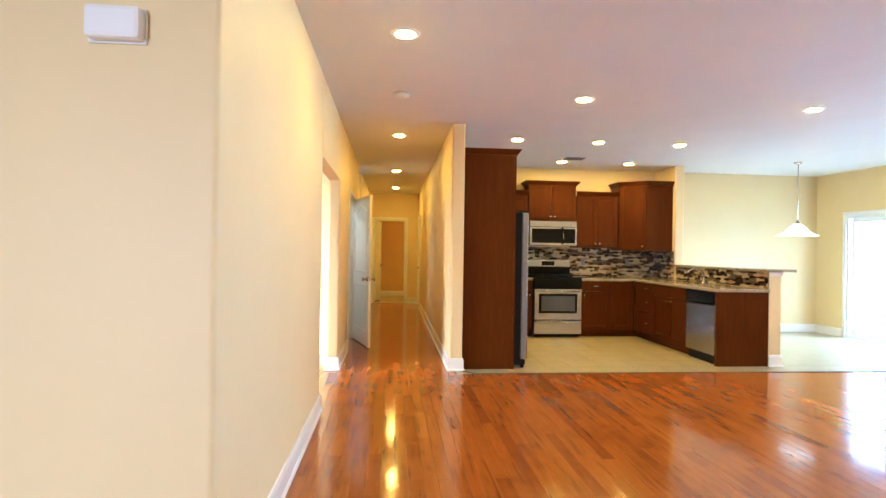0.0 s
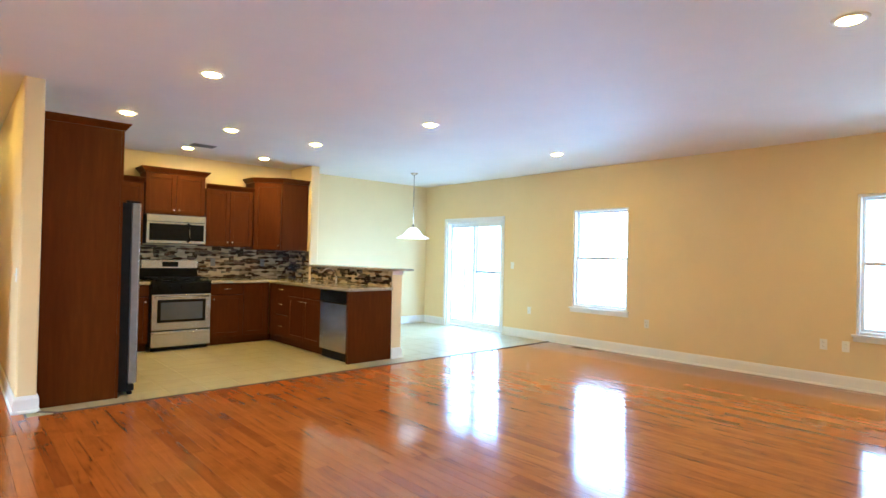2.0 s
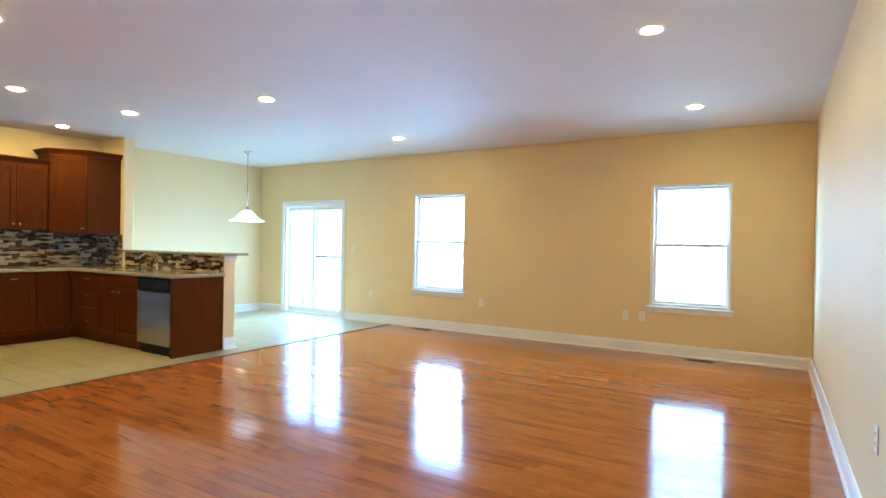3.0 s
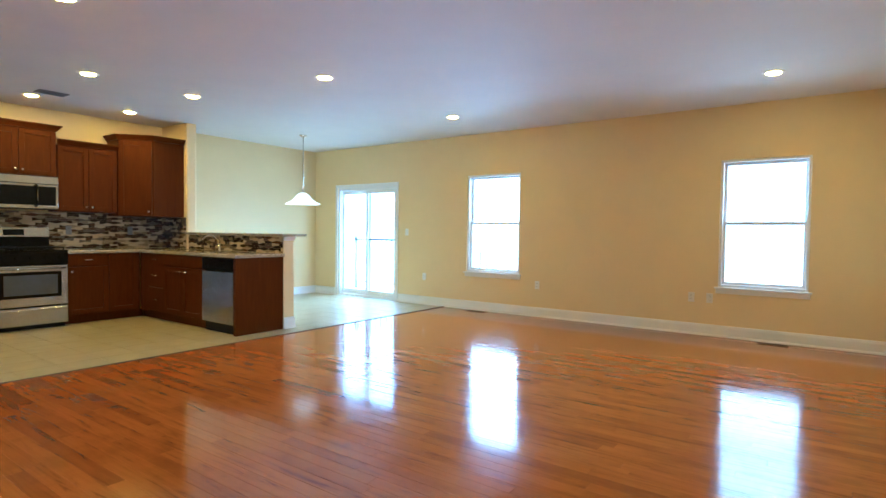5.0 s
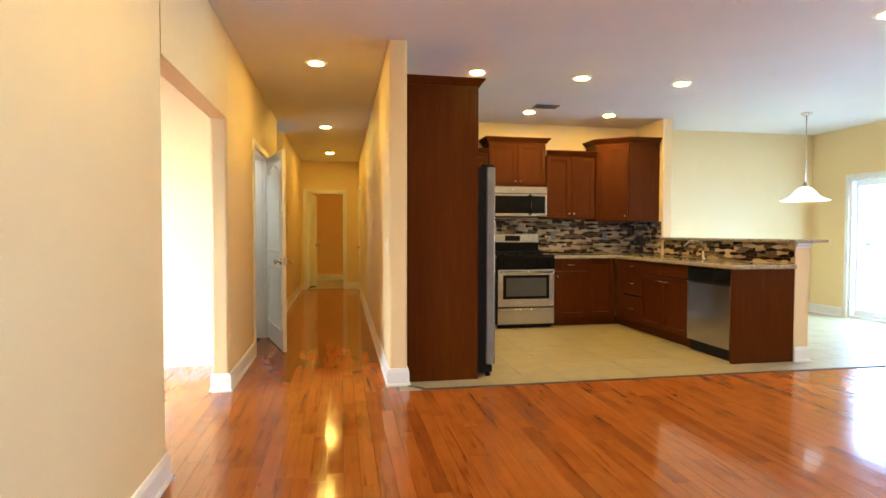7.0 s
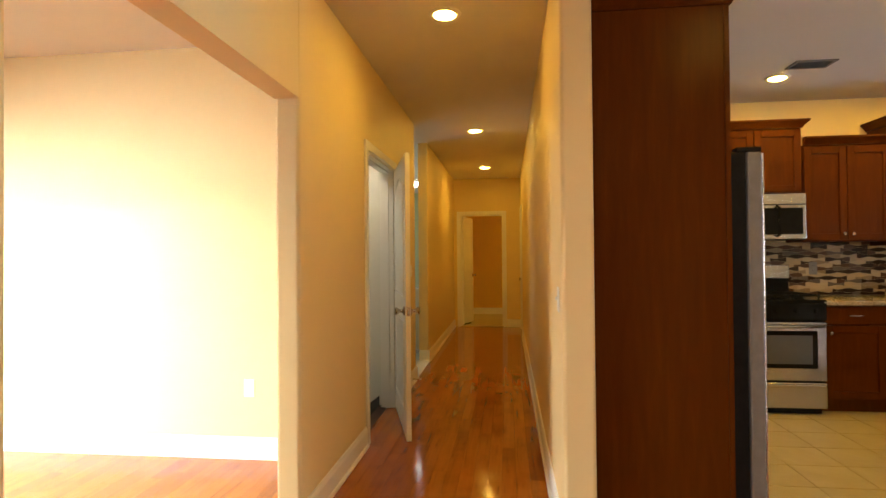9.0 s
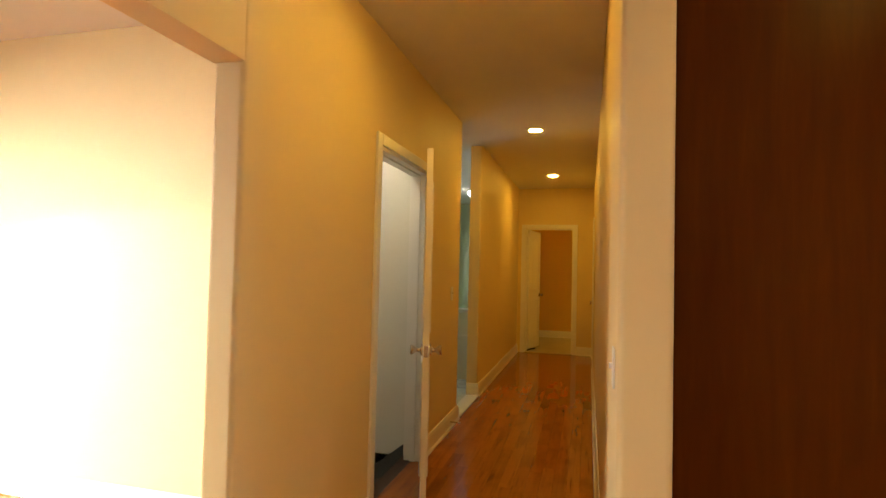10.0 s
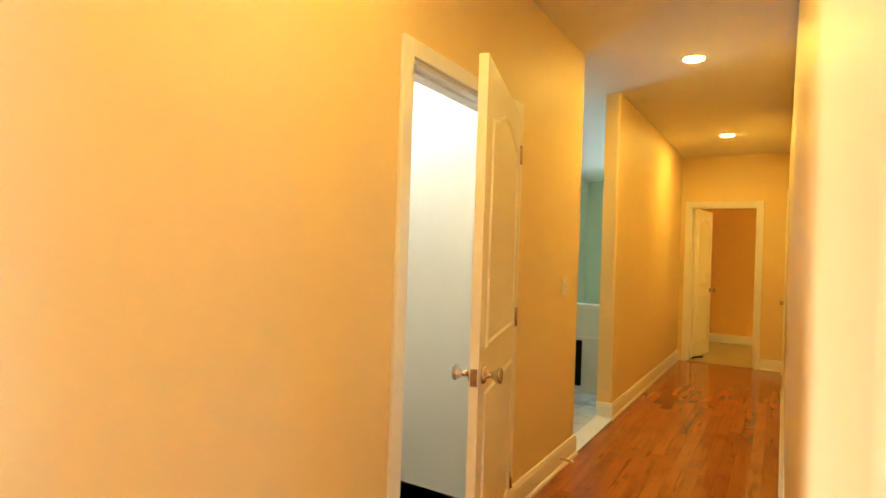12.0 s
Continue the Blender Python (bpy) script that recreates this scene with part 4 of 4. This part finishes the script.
# ---- ceiling fixtures ----
def make_can(x, y):
    c = thing("recessed_light", x, y, H, "round white recessed ceiling light, switched on", "ceiling light", "recessed ceiling lights")
    bm = bmesh.new()
    turned(bm, [(0.0625, H - 0.001), (0.0635, H - 0.008), (0.070, H - 0.0095), (0.090, H - 0.006), (0.095, H - 0.0005)], Matrix.Translation((x, y, 0)), 28)
    bmesh.ops.delete(bm, geom=[q for q in bm.faces if len(q.verts) > 4], context="FACES")
    part("trim_ring", bm, PLASTIC, c)
    bm = bmesh.new()
    turned(bm, [(0.062, H - 0.0015), (0.061, H - 0.011), (0.048, H - 0.0150), (0.020, H - 0.0165)], Matrix.Translation((x, y, 0)), 28)
    part("lens", bm, LENS, c, "glowing warm lamp")
    return c


# the last one is unseen, added to brighten the end room's wall
CANS = [(-0.05, 4.42), (-0.05, 7.555), (-0.05, 10.54), (-0.05, 13.15), (1.595, 5.714), (3.826, 5.714), (6.02, 5.714), (3.826, 2.115), (6.02, 2.115), (1.595, 2.115),
        (1.408, 7.555), (2.446, 7.555), (3.507, 7.555), (2.446, 9.064), (3.507, 9.064), (1.0, 14.85)]
first = make_can(*CANS[0])
for x, y in CANS[1:]:
    can = copy_thing(first, pose(x, y, H))
    if y > 9 or x > 1 and y > 7:   # like lamps, emission raised to brighten the kitchen and the far hall
        for bit in can.children:
            if bit.name.startswith("lens"):
                bit.data = bit.data.copy()
                bit.data.materials[0] = BRIGHT_LENS

bm = bmesh.new()
turned(bm, [(0.070, H - 0.0005), (0.070, H - 0.020), (0.060, H - 0.034), (0.030, H - 0.038)], Matrix.Translation((-0.05, 5.775, 0)), 28)
sm = tagged(part("smoke_detector", bm, PLASTIC), "round white smoke detector on the ceiling", "smoke detector")
bm = bmesh.new()
turned(bm, [(0.022, H - 0.0385), (0.018, H - 0.042)], Matrix.Translation((-0.05, 5.775, 0)), 16)
part("test_button", bm, PLASTIC, sm)

v = thing("ceiling_vent", 2.550, 8.755, H, "grey louvred ceiling air vent", "air vent")
part("frame", boxes((2.395, 2.685, 8.665, 8.685, H - 0.010, H - 0.001), (2.395, 2.685, 8.825, 8.845, H - 0.010, H - 0.001), (2.395, 2.415, 8.685, 8.825, H - 0.010, H - 0.001), (2.665, 2.685, 8.685, 8.825, H - 0.010, H - 0.001), bevel=0.002), GREYMETAL, v)
# black sheet stands for the shade behind the louvres
part("backing", boxes((2.415, 2.665, 8.685, 8.825, H - 0.003, H - 0.001)), MATTBLACK, v)
for i in range(8):
    bm = bmesh.new()
    box(bm, 2.415, 2.665, -0.007, 0.007, -0.001, 0.001)
    bm.transform(pose(0, 8.693 + 0.0175 * i, H - 0.008, 35))
    part("slat", bm, GREYMETAL, v)

# pendant over the dining corner
PX, PY = 5.86, 8.49
p = thing("pendant_lamp", PX, PY, H, "pendant lamp with a white bell-shaped glass shade, lit", "pendant lamp")
T = Matrix.Translation((PX, PY, 0))
bm = bmesh.new()
turned(bm, [(0.065, H - 0.001), (0.062, H - 0.012), (0.030, H - 0.028), (0.010, H - 0.034)], T, 24)
part("canopy", bm, NICKEL, p)
bm = bmesh.new()
rod(bm, [(PX, PY, H - 0.03), (PX, PY, 2.3), (PX, PY, 1.810)], 0.007, 8)
part("stem", bm, NICKEL, p)
bm = bmesh.new()
turned(bm, [(0.012, 1.840), (0.022, 1.830), (0.026, 1.795), (0.030, 1.780)], T, 16)
part("socket", bm, NICKEL, p)
bm = bmesh.new()
outer = [(0.032, 1.785), (0.062, 1.775), (0.100, 1.745), (0.130, 1.705), (0.165, 1.665), (0.215, 1.635), (0.270, 1.615)]
turned(bm, outer + [(r0 - 0.006, z0 - 0.004) for r0, z0 in reversed(outer)], T, 36)
bmesh.ops.delete(bm, geom=[q for q in bm.faces if len(q.verts) > 4], context="FACES")
part("shade", bm, SHADE, p, "white frosted glass bell shade")

# globe lamp in the wash room
g = thing("ceiling_lamp", -1.45, 14.5, H, "lit round ceiling lamp in the wash room", "ceiling lamp")
bm = bmesh.new()
turned(bm, [(0.13, H - 0.001), (0.13, H - 0.02), (0.12, H - 0.03)], Matrix.Translation((-1.45, 14.5, 0)), 24)
part("base", bm, NICKEL, g)
bm = bmesh.new()
turned(bm, [(0.125, H - 0.031), (0.12, H - 0.07), (0.08, H - 0.11), (0.03, H - 0.125)], Matrix.Translation((-1.45, 14.5, 0)), 24)
part("globe", bm, BULB, g)
# unseen lamp, added to brighten the white stairwell walls
stair_fill = copy_thing(g, pose(-1.25, 8.65, H))
stair_fill["label"] = "unseen round ceiling lamp added to brighten the basement stair"
for bit in stair_fill.children:
    if bit.name.startswith("globe"):
        bit.data = bit.data.copy()
        bit.data.materials[0] = STAIR_FILL


# ---- plates, vents, small things ----
def wall_plate(name, label, m, kind, mat=None):
    """A cover plate in the xz plane facing -y."""
    o = new(name)
    o.empty_display_size = 0.05
    tagged(o, label, "outlet" if kind == "outlet" else "switch", "wall plates")
    part("cover_plate", boxes((-0.035, 0.035, -0.006, 0, -0.0575, 0.0575), bevel=0.003), mat or PLASTIC, o)
    if kind == "outlet":
        for z in (-0.02, 0.02):
            s = part("socket", boxes((-0.016, 0.016, -0.0085, -0.006, z - 0.014, z + 0.014), bevel=0.001), mat or PLASTIC, o)
            # thin black bars stand for the shade inside the plug holes
            part("slot", boxes((-0.008, -0.006, -0.0092, -0.0086, z - 0.004, z + 0.006), (0.006, 0.008, -0.0092, -0.0086, z - 0.004, z + 0.006)), MATTBLACK, s)
    else:
        bm = boxes((-0.005, 0.005, -0.016, -0.006, -0.004, 0.012), bevel=0.001)
        part("toggle", bm, PLASTIC, o)
    o.matrix_basis = m
    return o


for y, z in ((7.12, 0.46), (5.07, 0.455), (3.02, 0.45), (2.82, 0.45)):
    wall_plate("wall_outlet", "white outlet plate low on the tan wall", pose(7.2495, y, z, 0, 0, -90), "outlet")
wall_plate("light_switch", "white switch plate beside the patio door", pose(7.2495, 7.50, 1.19, 0, 0, -90), "switch")
wall_plate("wall_outlet", "white outlet plate on the end wall", pose(2.966, 1.0363, 0.53, 0, 0, 180.3), "outlet")
wall_plate("light_switch", "white switch plate in the hall", pose(-0.6795, 9.90, 1.15, 0, 0, 90), "switch")
wall_plate("light_switch", "white switch plate at the wall's corner", pose(0.5295, 7.0, 1.10, 0, 0, -90), "switch")
wall_plate("wall_outlet", "white outlet plate low on the front room wall", pose(-1.38, 7.8295, 0.455), "outlet")
for x in (3.06, 3.83):
    wall_plate("wall_outlet", "brown outlet plate set in the mosaic backsplash", pose(x, 9.7855, 1.16), "outlet", GREYMETAL)


CHX, CHZ = -0.99, 2.005


def floor_vent(y):
    o = thing("floor_vent", 7.120, y, 0, "dark brown floor register beside the baseboard", "floor vent", "floor registers")
    part("frame", boxes((7.065, 7.075, y - 0.15, y + 0.15, 0.0, 0.005), (7.165, 7.175, y - 0.15, y + 0.15, 0.0, 0.005), (7.075, 7.165, y - 0.15, y - 0.14, 0.0, 0.005), (7.075, 7.165, y + 0.14, y + 0.15, 0.0, 0.005)), BRONZE, o)
    # black sheet imitates the shaded duct, as the floor has no hole
    part("backing", boxes((7.075, 7.165, y - 0.14, y + 0.14, 0.0, 0.002)), MATTBLACK, o)
    for i in range(12):
        part("slat", boxes((7.075, 7.165, y - 0.135 + 0.0235 * i, y - 0.127 + 0.0235 * i, 0.002, 0.0045)), BRONZE, o)


floor_vent(2.15)
floor_vent(6.02)

ch = thing("door_chime", CHX, 2.73, CHZ, "rounded white door chime box high on the wall", "door chime")
part("cover", boxes((CHX - 0.084, CHX + 0.084, 2.675, 2.7295, CHZ - 0.052, CHZ + 0.052), bevel=0.016), PLASTIC, ch)
part("back_plate", boxes((CHX - 0.088, CHX + 0.088, 2.720, 2.7298, CHZ - 0.056, CHZ + 0.056), bevel=0.003), PLASTIC, ch)

bm = boxes((-1.32, -1.19, 11.922, 11.95, 0.05, 0.50), bevel=0.004)
tagged(part("towel", bm, MATTBLACK), "dark towel hanging on the half-height wall", "towel")

# ---- boards, tiles and mosaic, piece by piece ----
vs, fs = [], []


def knee_piece(columns, q):
    out = 0.0055 + q.random() * 0.0015
    if columns[0][0] < 8.4:
        v, f = [], []
        u0, low = columns[0][0], columns[0][1]
        wave_mesh(v, f, [(u - u0, a - low, b - low) for u, a, b in columns], lambda u, z, d: (-d, u, z), out)
        me = bpy.data.meshes.new("mosaic_strip")
        me.from_pydata(v, [], f)
        me.materials.append(MOSAIC)
        piece("mosaic_strip", me, sp3, (4.3335, u0, low))
    else:
        wave_mesh(vs, fs, columns, lambda u, z, d: (4.3335 - d, u, z), out)


strips(knee_piece, 7.008, 9.116, ZS, 1.116, 7)
joined("mosaic_strip", vs, fs, MOSAIC, sp3, "brown, cream and grey glass and stone mosaic strips")

# beige tiles
tiles = bpy.data.objects["floor_tiles_bed"]
tile_meshes = {}


def tile_mesh(w, d):
    key = (round(w, 3), round(d, 3))
    if key not in tile_meshes:
        bm = bmesh.new()
        g, c = 0.0022, 0.003
        low = [bm.verts.new((x, y, -0.006)) for x, y in ((g, g), (key[0] - g, g), (key[0] - g, key[1] - g), (g, key[1] - g))]
        mid = [bm.verts.new((v.co.x, v.co.y, -0.0012)) for v in low]
        top = [bm.verts.new((x, y, 0.0)) for x, y in ((g + c, g + c), (key[0] - g - c, g + c), (key[0] - g - c, key[1] - g - c), (g + c, key[1] - g - c))]
        for r0, r1 in ((low, mid), (mid, top)):
            for i in range(4):
                bm.faces.new((r0[i], r0[(i + 1) % 4], r1[(i + 1) % 4], r1[i]))
        bm.faces.new(top)
        tile_meshes[key] = mesh_of("tile", bm, TILE)
    return tile_meshes[key]


TW = 0.33
x = 0.675
while x < 7.245:
    y = 6.717
    while y < 9.795:
        w, d = min(TW, 7.246 - x), min(TW, 9.796 - y)
        if w > 0.02 and d > 0.02 and not (y > 9.3 and x < 4.0):
            piece("tile", tile_mesh(w, d), tiles, (x, y, 0))
        y += TW
    x += TW

# cherry strips, laid along the hall
boards = bpy.data.objects["floor_boards_bed"]
rnd = random.Random(11)
BW = 0.083
LENGTHS = (0.6, 0.8, 1.0, 1.2, 1.5, 1.8)
board_meshes = {}


def board_mesh(w, ln):
    key = (round(w, 3), round(ln, 3))
    if key not in board_meshes:
        bm = bmesh.new()
        g, c = 0.0004, 0.0007
        low = [bm.verts.new((x, y, -0.010)) for x, y in ((g, g), (key[0] - g, g), (key[0] - g, key[1] - g), (g, key[1] - g))]
        mid = [bm.verts.new((v.co.x, v.co.y, -0.0008)) for v in low]
        top = [bm.verts.new((x, y, 0.0)) for x, y in ((g + c, g + c), (key[0] - g - c, g + c), (key[0] - g - c, key[1] - g - c), (g + c, key[1] - g - c))]
        for r0, r1 in ((low, mid), (mid, top)):
            for i in range(4):
                bm.faces.new((r0[i], r0[(i + 1) % 4], r1[(i + 1) % 4], r1[i]))
        bm.faces.new(top)
        board_meshes[key] = mesh_of("board", bm, PLANK)
    return board_meshes[key]


rest_v, rest_f = [], []
made = 0


def joined_board(x, y, w, ln, tilt):
    g, c = 0.00005, 0.0006
    n = len(rest_v)
    for z, k in ((-0.010, g), (-0.0008, g), (0.0, g + c)):
        rest_v.extend([(x + k, y + k, z + (tilt if z > -0.005 else 0)), (x + w - k, y + k, z + (tilt if z > -0.005 else 0)), (x + w - k, y + ln - k, z), (x + k, y + ln - k, z)])
    for r0 in (0, 4):
        for i in range(4):
            rest_f.append((n + r0 + i, n + r0 + (i + 1) % 4, n + r0 + 4 + (i + 1) % 4, n + r0 + 4 + i))
    rest_f.append((n + 8, n + 9, n + 10, n + 11))


x = -4.48
while x < 7.24:
    w = min(BW, 7.245 - x)
    if x < -0.82:
        runs = [(2.85, 7.825)] + ([(-2.4, 2.728)] if x > -3.2 else [])
    elif x < -0.70:
        runs = [(-2.4, 2.728), (5.40, 6.92), (8.17, 9.09)]
    elif x + w < 0.62:
        runs = [(-2.4, 14.445)]
    else:
        runs = [(-2.4 if x < 1.3 else 1.03 + 0.0058 * (x - 1.2), 6.689)]
    for begin, end in runs:
        y = begin - rnd.random() * 0.9
        while y < end:
            ln = rnd.choice(LENGTHS)
            a, b = max(y, begin), min(y + ln, end)
            if b - a > 0.03:
                near = -0.2 < x < 5.2 and 2.2 < a < 5.9
                if near and made < 300 and abs(b - a - ln) < 1e-6:
                    piece("board", board_mesh(w, ln), boards, (x, a, 0))
                    made += 1
                else:
                    joined_board(x, a, w, b - a, 0.0)
            y += ln
    x += BW
joined("board", rest_v, rest_f, PLANK, boards, "glossy orange-brown cherry flooring strips")
